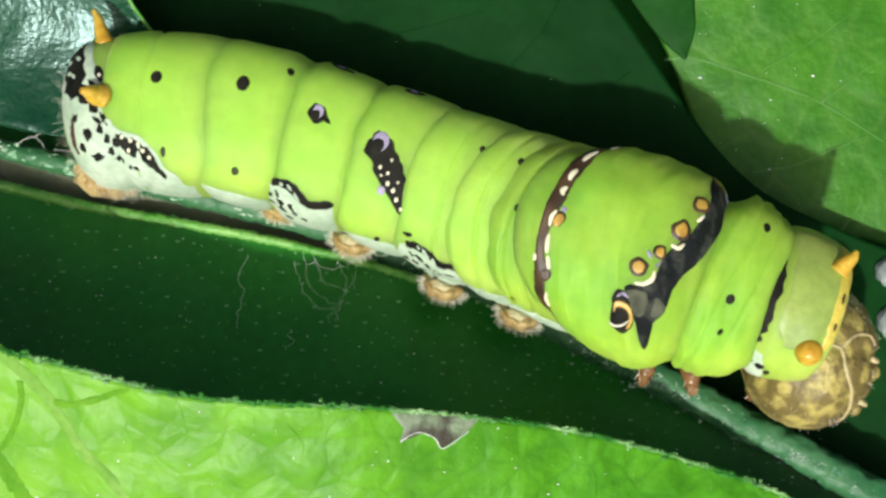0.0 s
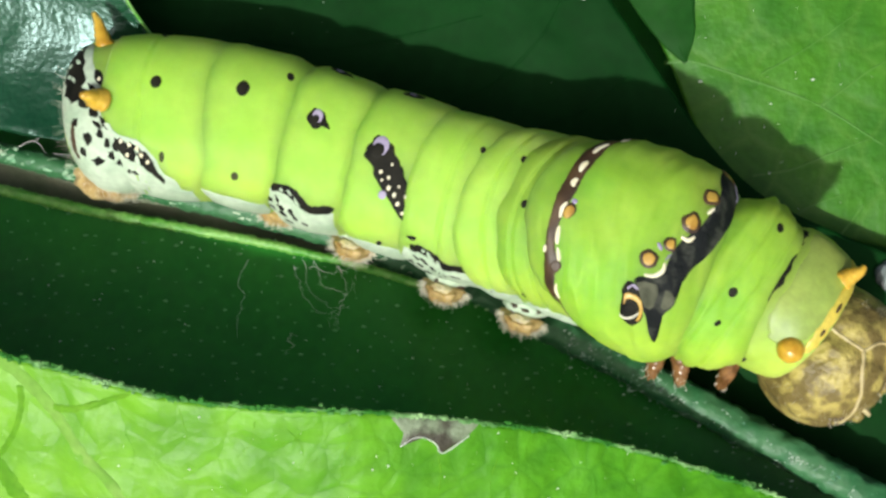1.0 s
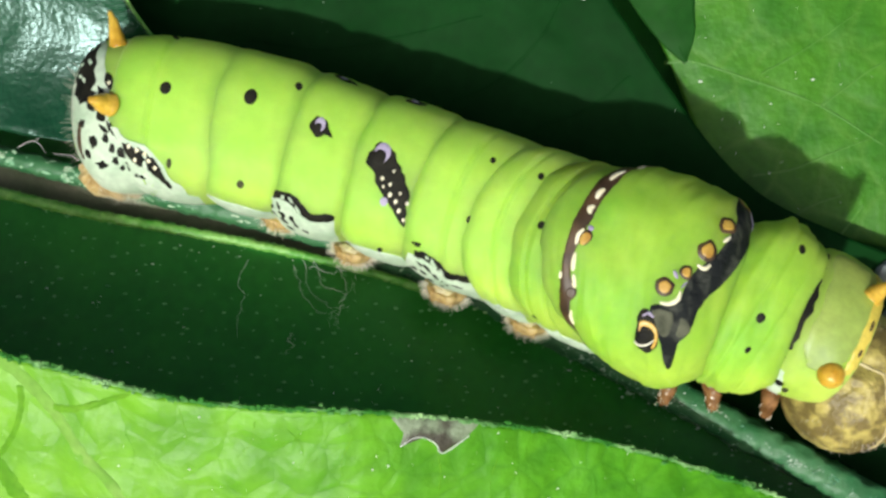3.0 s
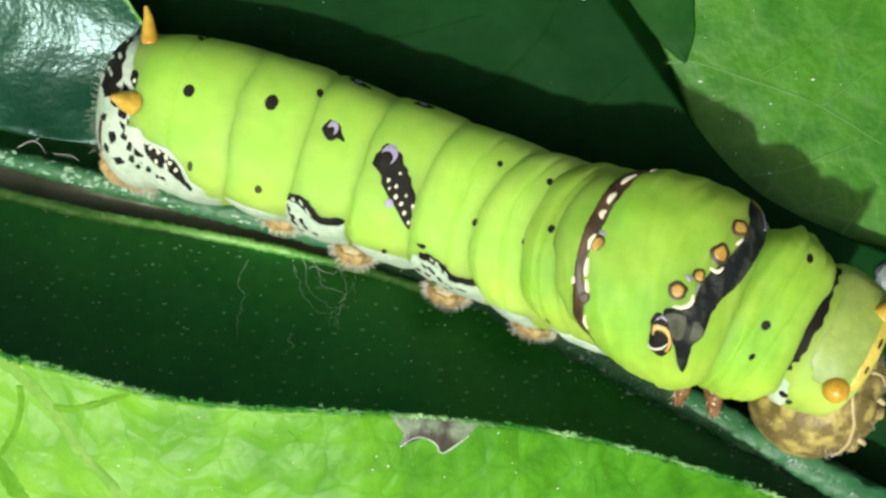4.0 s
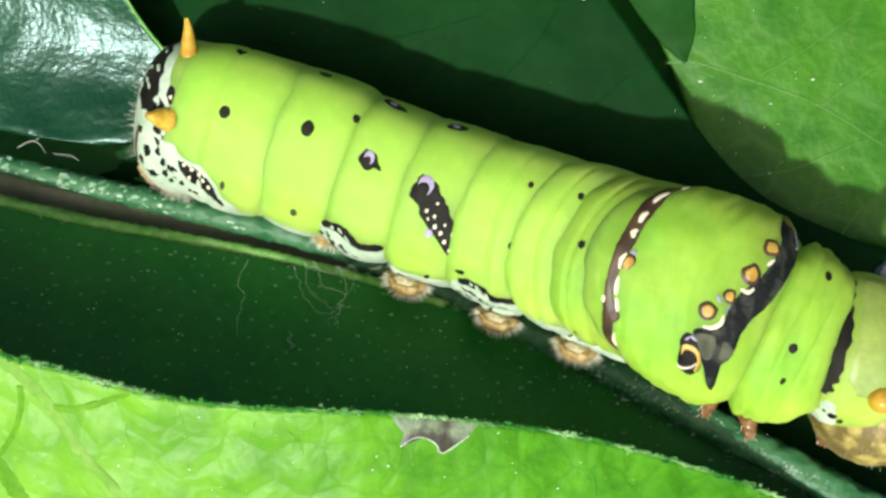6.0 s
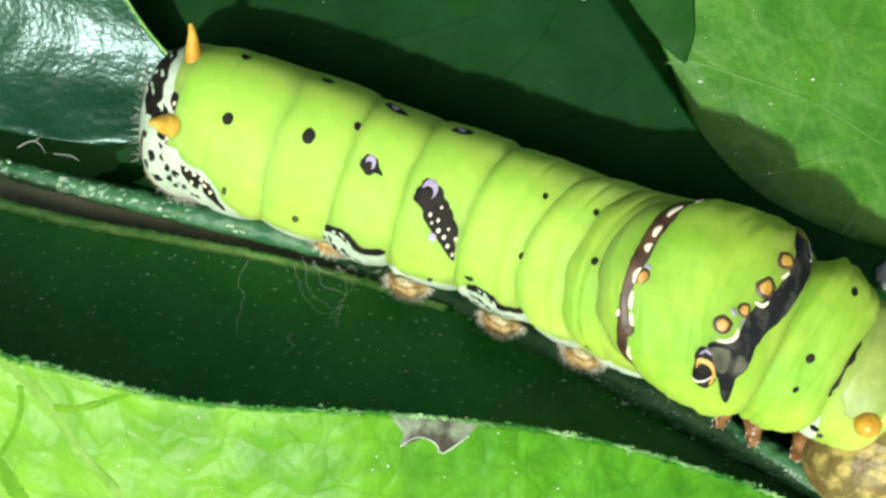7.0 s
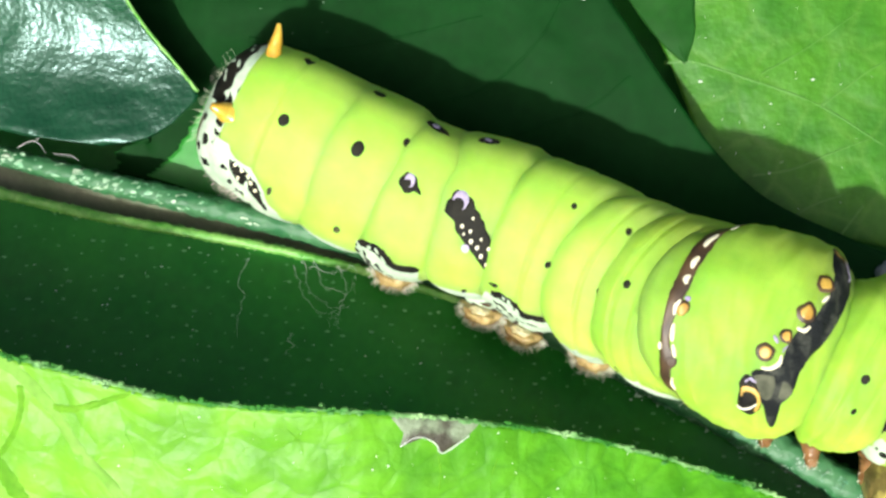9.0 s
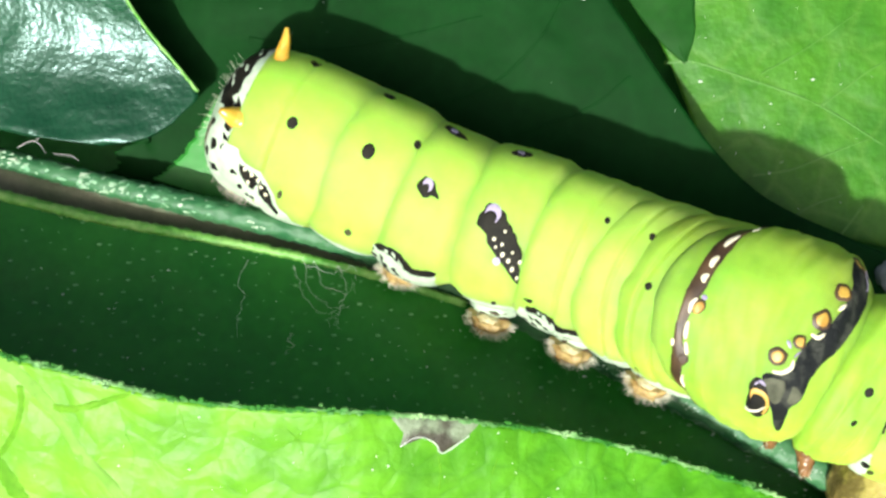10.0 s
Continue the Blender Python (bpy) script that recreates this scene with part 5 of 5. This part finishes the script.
MOVES = {
    "tail": [(0, -17.42, 6.78, 9.9, -12.82, -4), (0.5, -17.46, 6.79, 9.69, -12.1, -3.8), (1, -17.41, 6.87, 9.55, -11.53, -3.6), (1.5, -17.22, 6.95, 9.64, -12.06, -3.4), (2, -17.26, 6.87, 9.51, -11.31, -3.2), (2.5, -17.33, 6.9, 7.46, -9.32, -3), (4, -15.63, 7.31, -4.99, -2.62, 2), (4.5, -15.32, 7.57, -7.33, -1.46, 3), (5, -14.48, 7.4, -7.07, 0.61, 4), (5.5, -13.92, 7.2, -8.61, 4.45, 4.8), (7, -13.28, 6.88, -10.26, 10, 7), (7.5, -13.13, 6.86, -10.57, 10.2, 8), (8, -11.57, 7.02, -17.59, 8.47, 10), (8.5, -10.91, 7.29, -25.78, 7.39, 11), (9, -9.84, 7.02, -25.8, 8.32, 13), (9.5, -9.28, 6.85, -24.61, 8.59, 13), (10, -9.43, 6.77, -25.31, 7.6, 13)],
    "b1": [(0, -14.3, 6.94, -5.63, -8.1), (0.5, -14.36, 6.93, -6.24, -7.48), (1, -14.33, 6.99, -6.71, -6.87), (1.5, -14.15, 7.06, -6.97, -6.37), (2, -14.17, 6.97, -6.72, -5.59), (2.5, -14.18, 6.9, -7.57, -4.61), (4, -12.69, 6.88, -11.47, -0.76), (4.5, -12.45, 7.16, -9.57, -0.24), (5, -11.69, 6.87, -13.85, 2.16), (5.5, -11.11, 6.58, -15.34, 5.88), (7, -10.6, 6.2, -17.74, 11.2), (7.5, -10.51, 6.19, -17.29, 11.27), (8, -9.35, 6.14, -22.95, 10.3), (8.5, -9.04, 6.42, -21.14, 8.61), (9, -7.88, 6.04, -25.55, 10.13), (9.5, -7.3, 5.9, -24.83, 10.69), (10, -7.45, 5.87, -23.68, 9.46)],
    "b2": [(0, -10.2, 6.37, -12.2, -5.93), (0.5, -10.21, 6.33, -12.46, -5.36), (1, -10.2, 6.39, -12.59, -4.98), (1.5, -10.03, 6.42, -13.34, -4.19), (2, -10.03, 6.34, -13.25, -3.51), (2.5, -10.07, 6.24, -13.4, -3.11), (4, -8.78, 5.94, -16.71, -0.42), (4.5, -8.43, 6.29, -15.38, 0.34), (5, -7.61, 5.76, -16.83, 2.5), (5.5, -7.07, 5.41, -18.13, 6.04), (7, -6.71, 4.93, -18.74, 10.82), (7.5, -6.63, 4.94, -18.35, 10.76), (8, -6.08, 4.77, -20.79, 10.61), (8.5, -5.46, 4.93, -22.36, 10), (9, -4.31, 4.33, -23.49, 11.53), (9.5, -3.67, 4.2, -22.5, 12.24), (10, -3.77, 4.19, -22.7, 11.32)],
    "b3": [(0, -6.25, 5.23, -17.2, -2.77), (0.5, -6.31, 5.18, -16.91, -2.23), (1, -6.26, 5.24, -16.67, -1.99), (1.5, -6.09, 5.22, -17.34, -1.4), (2, -6.13, 5.16, -17.36, -1.04), (2.5, -6.21, 5.03, -17.39, -1.03), (4, -5.51, 4.77, -19.73, 0.22), (4.5, -4.98, 5.05, -20.31, 0.69), (5, -4.32, 4.58, -16.78, 3.07), (5.5, -3.72, 4.07, -18.75, 6.38), (7, -3.39, 3.62, -18.61, 9.98), (7.5, -3.34, 3.67, -18.46, 10.06), (8, -3, 3.52, -19.35, 10.53), (8.5, -2.42, 3.5, -21.96, 10.37), (9, -1.45, 2.76, -21.61, 10.97), (9.5, -0.49, 2.57, -22, 11.57), (10, -0.55, 2.53, -22.15, 10.91)],
    "b4": [(0, -2.38, 3.98, -18.42, 0.89), (0.5, -2.41, 3.93, -18.04, 1.05), (1, -2.34, 4.03, -17.31, 1.52), (1.5, -2.16, 3.99, -17.87, 1.68), (2, -2.2, 3.92, -17.71, 1.63), (2.5, -2.29, 3.79, -17.56, 1.22), (4, -1.95, 3.56, -19.14, 1.17), (4.5, -1.56, 3.78, -20.11, 1.08), (5, -0.95, 3.6, -16.61, 3.56), (5.5, -0.31, 2.93, -15.54, 7.38), (7, 0.29, 2.4, -16.46, 9.99), (7.5, 0.34, 2.46, -16.56, 10.25), (8, 0.52, 2.37, -16.68, 10.83), (8.5, 0.95, 2.23, -19.33, 10.41), (9, 1.85, 1.87, -13.45, 9.92), (9.5, 3.34, 1.36, -13.87, 10.77), (10, 3.47, 1.24, -14.55, 10.46)],
    "b5": [(0, -0.22, 3.12, -20.59, 4.15), (0.5, -0.15, 3.09, -20.06, 3.46), (1, -0.12, 3.23, -18.36, 4.54), (1.5, 0.22, 3.08, -20.43, 3.81), (2, 0.25, 3.01, -20.74, 3.3), (2.5, 0.17, 2.87, -20.96, 2.65), (4, 0.54, 2.57, -22.94, 1.9), (4.5, 0.74, 2.88, -22.11, 1.74), (5, 1.28, 2.8, -21.23, 4), (5.5, 1.84, 2.25, -16.67, 7.68), (7, 3.03, 1.34, -21.36, 9.9), (7.5, 3.06, 1.42, -21.29, 10.55), (8, 3.37, 1.25, -23.22, 10.74), (8.5, 3.59, 1.13, -24.45, 10.09), (9, 4.4, 0.92, -23.89, 9.77), (9.5, 5.81, 0.53, -21, 10.75), (10, 6.12, 0.22, -22.3, 10.97)],
    "b6": [(0, 1.9, 2.33, -20.35, 5.25), (0.5, 2.18, 2.25, -19.19, 4.34), (1, 2.18, 2.52, -16.61, 5.13), (1.5, 2.83, 2.22, -18.3, 3.63), (2, 2.88, 2.09, -19.22, 3.16), (2.5, 2.74, 1.91, -20.38, 2.63), (4, 3.23, 1.41, -21.69, 1.9), (4.5, 3.49, 1.83, -18.96, 1.72), (5, 4.02, 1.74, -18.86, 4.02), (5.5, 4.48, 1.41, -18.15, 6.51), (7, 5.7, 0.25, -21.14, 8.79), (7.5, 5.74, 0.32, -21.15, 9.68), (8, 6.24, -0.05, -22.52, 9.84), (8.5, 6.46, -0.23, -23.3, 9.3), (9, 7.24, -0.53, -24.8, 9.71), (9.5, 8.35, -0.59, -23.05, 10.49), (10, 8.52, -0.82, -21.67, 10.95)],
    "b7": [(0, 4.12, 1.52, -19.45, 3.32), (0.5, 4.46, 1.44, -18.5, 3.09), (1, 4.45, 1.92, -16.38, 2.61), (1.5, 5.29, 1.52, -17.14, 1.8), (2, 5.33, 1.34, -17.16, 1.59), (2.5, 5.13, 1.01, -19.87, 1.27), (4, 5.73, 0.56, -17.98, 0.93), (4.5, 6.05, 1.22, -14.4, 0.79), (5, 6.53, 1.13, -13.57, 3.07), (5.5, 6.88, 0.67, -17.24, 4.33), (7, 8, -0.66, -19.74, 6.76), (7.5, 8.05, -0.55, -19.34, 7.2), (8, 8.71, -1.03, -19.05, 7.69), (8.5, 8.91, -1.27, -19.98, 7.26), (9, 9.63, -1.7, -21.06, 8.57), (9.5, 10.59, -1.62, -23.12, 9.12), (10, 10.72, -1.73, -21.17, 9.62)],
    "t3": [(0, 9.45, -0.36, -23.7, -2.2), (0.5, 10.01, -0.4, -22.58, -1.9), (1, 9.94, 0.22, -24.01, -2.57), (1.5, 10.86, -0.27, -25.31, -2), (2, 10.86, -0.4, -24.23, -2.14), (2.5, 10.53, -0.94, -25.03, -3.19), (4, 11.37, -1.24, -23.62, -1.56), (4.5, 11.59, -0.25, -24.28, -1), (5, 12.11, -0.23, -23.66, 0.95), (5.5, 12.49, -1.1, -24.52, 0.99), (7, 13.67, -2.65, -23.92, 1.78), (7.5, 13.76, -2.53, -23.62, 1.96), (8, 14.52, -2.95, -22.23, 2.68), (8.5, 14.81, -3.32, -22.05, 1.77), (9, 15.74, -3.87, -20.59, 3.25), (9.5, 16.39, -4.06, -25.55, 4.68), (10, 16.49, -3.95, -24.63, 5.06)],
    "t1": [(0, 18.46, -3.23, -17.56, 0), (0.1, 18.57, -2.27, 3.96, 0), (0.2, 18.33, -1.27, 22.49, 0), (0.3, 18.86, -1.87, 0.67, 0), (0.4, 18.88, -2.45, -12.35, 0), (0.5, 18, -3.52, -40.58, 0), (0.6, 17.14, -3.62, -58.65, 0), (0.7, 16.48, -3.29, -69.42, 0), (0.8, 17.14, -2.69, -59.24, 0), (0.9, 18.14, -2.92, -32.78, 0), (1, 18.14, -3.04, -34.15, 0), (1.1, 17.4, -3.5, -54.87, 0), (1.2, 16.35, -3.57, -76.51, 0), (1.3, 16.21, -3.08, -75.09, 0), (1.4, 17.86, -3.45, -57.66, 0), (1.5, 19.24, -4.35, -50.66, 0), (1.6, 19.75, -3.72, -30.55, 0), (1.7, 19.71, -3.29, -10.98, 0), (1.8, 19.42, -3.2, -16.62, 0), (1.9, 18.7, -4.19, -43.95, 0), (2, 18.99, -3.87, -49.36, 0), (2.1, 19.42, -4.63, -39.86, 0), (2.2, 19.83, -3.83, -18.78, 0), (2.3, 20.13, -3.32, -2.61, 0), (2.4, 19.7, -2.7, 1.11, 0), (2.5, 19.54, -3.26, -15.65, 0), (2.6, 19.43, -3.97, -25, 0), (2.7, 19.98, -4.01, -18.19, 0), (3.8, 19.12, -4.89, -55.1, 0), (3.9, 19.65, -4.89, -46.11, 0), (4, 20.21, -4.96, -28.57, 0), (4.1, 20.48, -5.02, -31.17, 0), (4.2, 20.04, -5.69, -33.27, 0), (4.3, 19.71, -5.56, -50.57, 0), (4.4, 18.48, -5.15, -64.64, 0), (4.5, 18.58, -4.23, -64, 0), (4.6, 19.55, -4.66, -49.55, 0), (4.7, 20.34, -5.16, -35.45, 0), (4.8, 20, -5.9, -38.92, 0), (4.9, 19.35, -5.57, -55.95, 0), (5, 18.78, -4.83, -74.02, 0), (5.1, 19.46, -4.6, -62.64, 0), (5.2, 19.84, -5.01, -54.95, 0), (5.3, 20.59, -5.52, -42, 0), (5.4, 20.51, -5.86, -35.34, 0), (5.5, 21.25, -5.34, -28.99, 0), (5.6, 21.38, -4.49, -13.57, 0), (5.7, 21.81, -4.93, -13.9, 0), (6.8, 22.11, -5.86, -10.99, 0), (6.9, 22.43, -6.18, -16.39, 0), (7, 21.8, -6.7, -29.08, 0), (7.1, 21.7, -6.94, -48.79, 0), (7.2, 21.51, -6.88, -59.93, 0), (7.3, 22.04, -6.54, -53.58, 0), (7.5, 23.01, -6.37, -21.01, 0), (7.7, 23.39, -5.99, -17.69, 0), (8, 22.72, -7.38, -35.16, 0), (8.2, 23.64, -7.21, -26.75, 0), (8.5, 23.68, -7.48, -29.25, 0), (8.8, 24.47, -7.38, -23.18, 0), (9, 25.06, -7.8, -23.29, 0), (9.3, 24.39, -8.49, -35.09, 0), (9.6, 24.64, -8.47, -29.14, 0), (10, 24.43, -8.63, -30.28, 0)],
    "t2": [(0, 14.89, -2.25, -25.55, 0), (0.1, 14.85, -2.08, -14.7, 0), (0.2, 14.63, -1.67, -5.33, 0), (0.3, 14.81, -1.88, -16.14, 0), (0.4, 15.51, -2.12, -22.55, 0), (0.5, 15.21, -2.35, -36.56, 0), (0.6, 15.08, -2.3, -45.85, 0), (0.7, 14.8, -1.68, -51.48, 0), (0.8, 14.73, -1.15, -46.64, 0), (0.9, 14.9, -1.33, -33.66, 0), (1, 15.08, -1.8, -34.59, 0), (1.1, 15.07, -1.83, -45.08, 0), (1.2, 14.99, -1.69, -56.04, 0), (1.3, 14.99, -1.8, -55.46, 0), (1.4, 15.14, -1.79, -46.88, 0), (1.5, 15.65, -2.33, -43.51, 0), (1.6, 16, -2.31, -33.34, 0), (1.7, 15.86, -2.19, -23.43, 0), (1.8, 15.83, -2.4, -26.13, 0), (1.9, 15.92, -2.56, -39.67, 0), (2, 15.87, -2.54, -42.26, 0), (2.1, 16.08, -2.83, -37.44, 0), (2.2, 16.12, -2.81, -26.84, 0), (2.3, 15.99, -2.54, -18.69, 0), (2.4, 15.97, -2.58, -16.77, 0), (2.5, 15.99, -2.67, -25.09, 0), (2.6, 15.91, -2.79, -29.8, 0), (2.7, 16.24, -3.04, -26.43, 0), (3.8, 16.53, -2.87, -45.28, 0), (3.9, 16.56, -3.16, -40.83, 0), (4, 16.69, -3.4, -32.09, 0), (4.1, 16.75, -3.65, -33.63, 0), (4.2, 16.7, -3.95, -34.92, 0), (4.3, 16.64, -3.67, -43.81, 0), (4.4, 16.2, -2.84, -51.08, 0), (4.5, 16.08, -2.43, -51, 0), (4.6, 16.46, -2.85, -43.83, 0), (4.7, 16.77, -3.34, -36.83, 0), (4.8, 16.96, -3.94, -38.62, 0), (4.9, 16.82, -3.6, -47.19, 0), (5, 16.55, -2.62, -56.28, 0), (5.1, 16.66, -2.77, -50.47, 0), (5.2, 16.99, -3.24, -46.52, 0), (5.3, 17.31, -3.55, -39.92, 0), (5.4, 17.47, -3.86, -36.48, 0), (5.5, 17.56, -3.53, -33.19, 0), (5.6, 17.56, -3.55, -25.44, 0), (5.7, 17.68, -3.9, -25.57, 0), (6.8, 18.77, -4.88, -23.72, 0), (6.9, 18.96, -4.97, -26.38, 0), (7, 18.89, -5.04, -32.69, 0), (7.1, 18.84, -5, -42.54, 0), (7.2, 18.74, -4.73, -48.12, 0), (7.3, 18.9, -4.86, -44.94, 0), (7.5, 19.27, -4.93, -28.65, 0), (7.7, 19.43, -5.03, -26.73, 0), (8, 19.9, -5.42, -35.08, 0), (8.2, 20.04, -5.48, -30.67, 0), (8.5, 20.45, -5.67, -31.6, 0), (8.8, 21.01, -5.74, -27.87, 0), (9, 21.58, -6.02, -27.47, 0), (9.3, 21.99, -6.58, -35.05, 0), (9.6, 21.97, -6.9, -33.15, 0), (10, 21.8, -6.74, -33.54, 0)],
    "head": [(0, 19.58, -5.92, -17.56, 0), (0.1, 19.58, -4.81, 3.96, 0), (0.2, 18.5, -2.54, 22.49, 0), (0.3, 19.2, -4.07, 0.67, 0), (0.4, 21.55, -4.83, -12.35, 0), (0.5, 20.39, -6.48, -40.58, 0), (0.6, 17.67, -5.09, -58.65, 0), (0.7, 15.91, -5.33, -69.42, 0), (0.8, 17.09, -5.89, -59.24, 0), (0.9, 17.73, -4.83, -32.78, 0), (1, 20.57, -5.57, -34.15, 0), (1.1, 19.42, -6.6, -54.87, 0), (1.2, 15.97, -5.33, -76.51, 0), (1.3, 16.15, -6, -75.09, 0), (1.4, 18.64, -7.15, -57.66, 0), (1.5, 21.54, -7.32, -50.66, 0), (1.6, 21.96, -7.08, -30.55, 0), (1.7, 18.7, -4.71, -10.98, 0), (1.8, 20.02, -4.42, -16.62, 0), (1.9, 19.64, -6.21, -43.95, 0), (2, 19.82, -6.88, -49.36, 0), (2.1, 21.9, -7.57, -39.86, 0), (2.2, 22.51, -7.26, -18.78, 0), (2.3, 19, -4.95, -2.61, 0), (2.4, 18.85, -3.71, 1.11, 0), (2.5, 19.14, -5.33, -15.65, 0), (2.6, 19.88, -5.97, -25, 0), (2.7, 22.33, -6.9, -18.19, 0), (3.8, 19.08, -7.09, -55.1, 0), (3.9, 20.7, -7.53, -46.11, 0), (4, 20.02, -7.29, -28.57, 0), (4.1, 20.76, -6.3, -31.17, 0), (4.2, 22.21, -8.29, -33.27, 0), (4.3, 20.76, -7.97, -50.57, 0), (4.4, 18.5, -6.56, -64.64, 0), (4.5, 19, -7.81, -64, 0), (4.6, 19.88, -7.53, -49.55, 0), (4.7, 20.02, -6.74, -35.45, 0), (4.8, 22.02, -8.41, -38.92, 0), (4.9, 20.63, -8.53, -55.95, 0), (5, 18.26, -7.24, -74.02, 0), (5.1, 19.88, -7.82, -62.64, 0), (5.2, 20.9, -8.41, -54.95, 0), (5.3, 22.45, -8.9, -42, 0), (5.4, 22.81, -8.53, -35.34, 0), (5.5, 23.11, -8.41, -28.99, 0), (5.6, 20.96, -5.24, -13.57, 0), (5.7, 21.55, -6.5, -13.9, 0), (6.8, 24.26, -8.73, -10.99, 0), (6.9, 24.38, -9.34, -16.39, 0), (7, 22.93, -10.37, -29.08, 0), (7.1, 21.48, -10.24, -48.79, 0), (7.2, 21.36, -9.94, -59.93, 0), (7.3, 21.96, -9.94, -53.58, 0), (7.5, 24.26, -10.12, -21.01, 0), (7.7, 24.81, -9.64, -17.69, 0), (8, 23.72, -11.33, -35.16, 0), (8.2, 24.99, -11.03, -26.75, 0), (8.5, 24.38, -11.82, -29.25, 0), (8.8, 25.72, -11.45, -23.18, 0), (9, 26.2, -12.06, -23.29, 0), (9.3, 24.51, -12.36, -35.09, 0), (9.6, 24.99, -12.48, -29.14, 0), (10, 24.38, -12.79, -30.28, 0)],
    "p1": [(0, -8.85, 1.79, -14.25, 0), (0.5, -8.9, 1.77, -14.41, 0), (1, -8.94, 1.82, -13.75, 0), (1.5, -8.9, 1.72, -14.12, 0), (2, -8.9, 1.68, -13.83, 0), (2.5, -8.85, 1.58, -13.85, 0), (4, -8.71, 1.44, -16.41, 0), (4.5, -8.1, 1.54, -16, 0), (5, -6.52, 0.93, -14.99, 0), (5.5, -6.15, 0.75, -16.35, 0), (7, -5.96, 0.23, -14.33, 0), (7.5, -5.92, 0.19, -14.51, 0), (8, -5.82, 0, -16.32, 0), (8.5, -5.36, -0.19, -19.13, 0), (9, -2.7, -1.63, -17.03, 0), (9.5, -2.14, -1.35, -15.65, 0), (10, -2.28, -1.44, -15.58, 0)],
    "p2": [(0, -4.98, -0.07, -18.66, 0), (0.5, -5.03, -0.14, -17.87, 0), (1, -4.94, -0.09, -16.25, 0), (1.5, -4.89, -0.19, -16.15, 0), (2, -4.89, -0.23, -16.13, 0), (2.5, -4.94, -0.28, -16.66, 0), (4, -4.84, -0.37, -17.44, 0), (4.5, -4.8, -0.51, -17, 0), (5, -3.17, -1.21, -15.05, 0), (5.5, -2.05, -1.86, -15.63, 0), (7, -1.96, -2.1, -16.14, 0), (7.5, -1.96, -2.1, -16, 0), (8, -1.91, -2.19, -16.72, 0), (8.5, -1.86, -2.28, -18.6, 0), (9, 2.01, -3.62, -16.68, 0), (9.5, 2.25, -3.98, -16.14, 0), (10, 2.46, -4.08, -16.34, 0)],
    "p3": [(0, -0.09, -2.49, -20.28, 0), (0.5, -0.05, -2.47, -19.48, 0), (1, 0, -2.42, -16.42, 0), (1.5, 0.09, -2.42, -17.47, 0), (2, 0.05, -2.42, -18.16, 0), (2.5, 0.05, -2.47, -19.72, 0), (4, 0.09, -2.56, -20.71, 0), (4.5, 0.14, -2.56, -18, 0), (5, 0.75, -2.89, -17.43, 0), (5.5, 2.52, -3.68, -15.03, 0), (7, 3.03, -4.1, -20.26, 0), (7.5, 3.08, -4.1, -19.95, 0), (8, 3.12, -4.15, -21.65, 0), (8.5, 3.12, -4.15, -22.96, 0), (9, 4.15, -4.71, -24.49, 0), (9.5, 6.61, -5.54, -21.08, 0), (10, 6.8, -5.68, -21.69, 0)],
    "p4": [(0, 3.96, -4.07, -21.31, 0), (0.5, 4.05, -4.1, -20.65, 0), (1, 4.19, -4.05, -17.28, 0), (1.5, 4.33, -4.1, -18.56, 0), (2, 4.43, -4.15, -19.18, 0), (2.5, 4.43, -4.15, -20.88, 0), (4, 4.71, -4.29, -22.2, 0), (4.5, 4.85, -4.24, -19, 0), (5, 4.94, -4.29, -18.33, 0), (5.5, 6.34, -4.98, -17.03, 0), (7, 7.45, -5.92, -21.65, 0), (7.5, 7.5, -5.92, -21.36, 0), (8, 7.55, -5.96, -22.97, 0), (8.5, 7.59, -5.96, -24.13, 0), (9, 7.87, -6.06, -25.88, 0), (9.5, 10.71, -7.13, -23.53, 0), (10, 10.9, -7.55, -23.51, 0)],
    "leaf": [(0, 0.07, 0.07), (0.5, 0, 0), (1, 0, 0.07), (1.5, 0.02, 0.14), (2, -0.05, 0.05), (2.5, -0.07, -0.05), (4, -0.07, -0.1), (4.5, 0.02, 0.17), (5, -0.05, 0.19), (5.5, -0.27, -0.12), (7, -0.36, -0.64), (7.5, -0.24, -0.66), (8, -0.27, -0.98), (8.5, 0.24, -0.76), (9, 0.42, -0.22), (9.5, 0.78, -0.44), (10, 0.78, -0.42)],
}


def motions():
    for key, rows in MOVES.items():
        ob = PIECES[key]
        if key == "leaf":
            walk(ob, [(t, pose(x * MM, y * MM, 0)) for t, x, y in rows])
            continue
        z = {"head": -1.3, "t1": 1.4, "t2": 0.5, "t3": 0.8, "b7": 0.5, "b6": 0.25, "b5": 0.1, "tail": -0.2, "p1": -0.9, "p2": -0.9, "p3": -0.9, "p4": -0.9}.get(key, 0.0)
        if key == "tail":
            # the tail end tips under as it is drawn in
            walk(ob, [(t, pose(x * MM, y * MM, (z - 0.02 * p) * MM, 0, 0, a) @ pose(0, 0, 0, r) @ pose(0, 0, 0, 0, -p)) for t, x, y, a, r, p in rows])
            continue
        walk(ob, [(t, pose(x * MM, y * MM, z * MM, 0, 0, a) @ pose(0, 0, 0, r)) for t, x, y, a, r in rows])



motions()
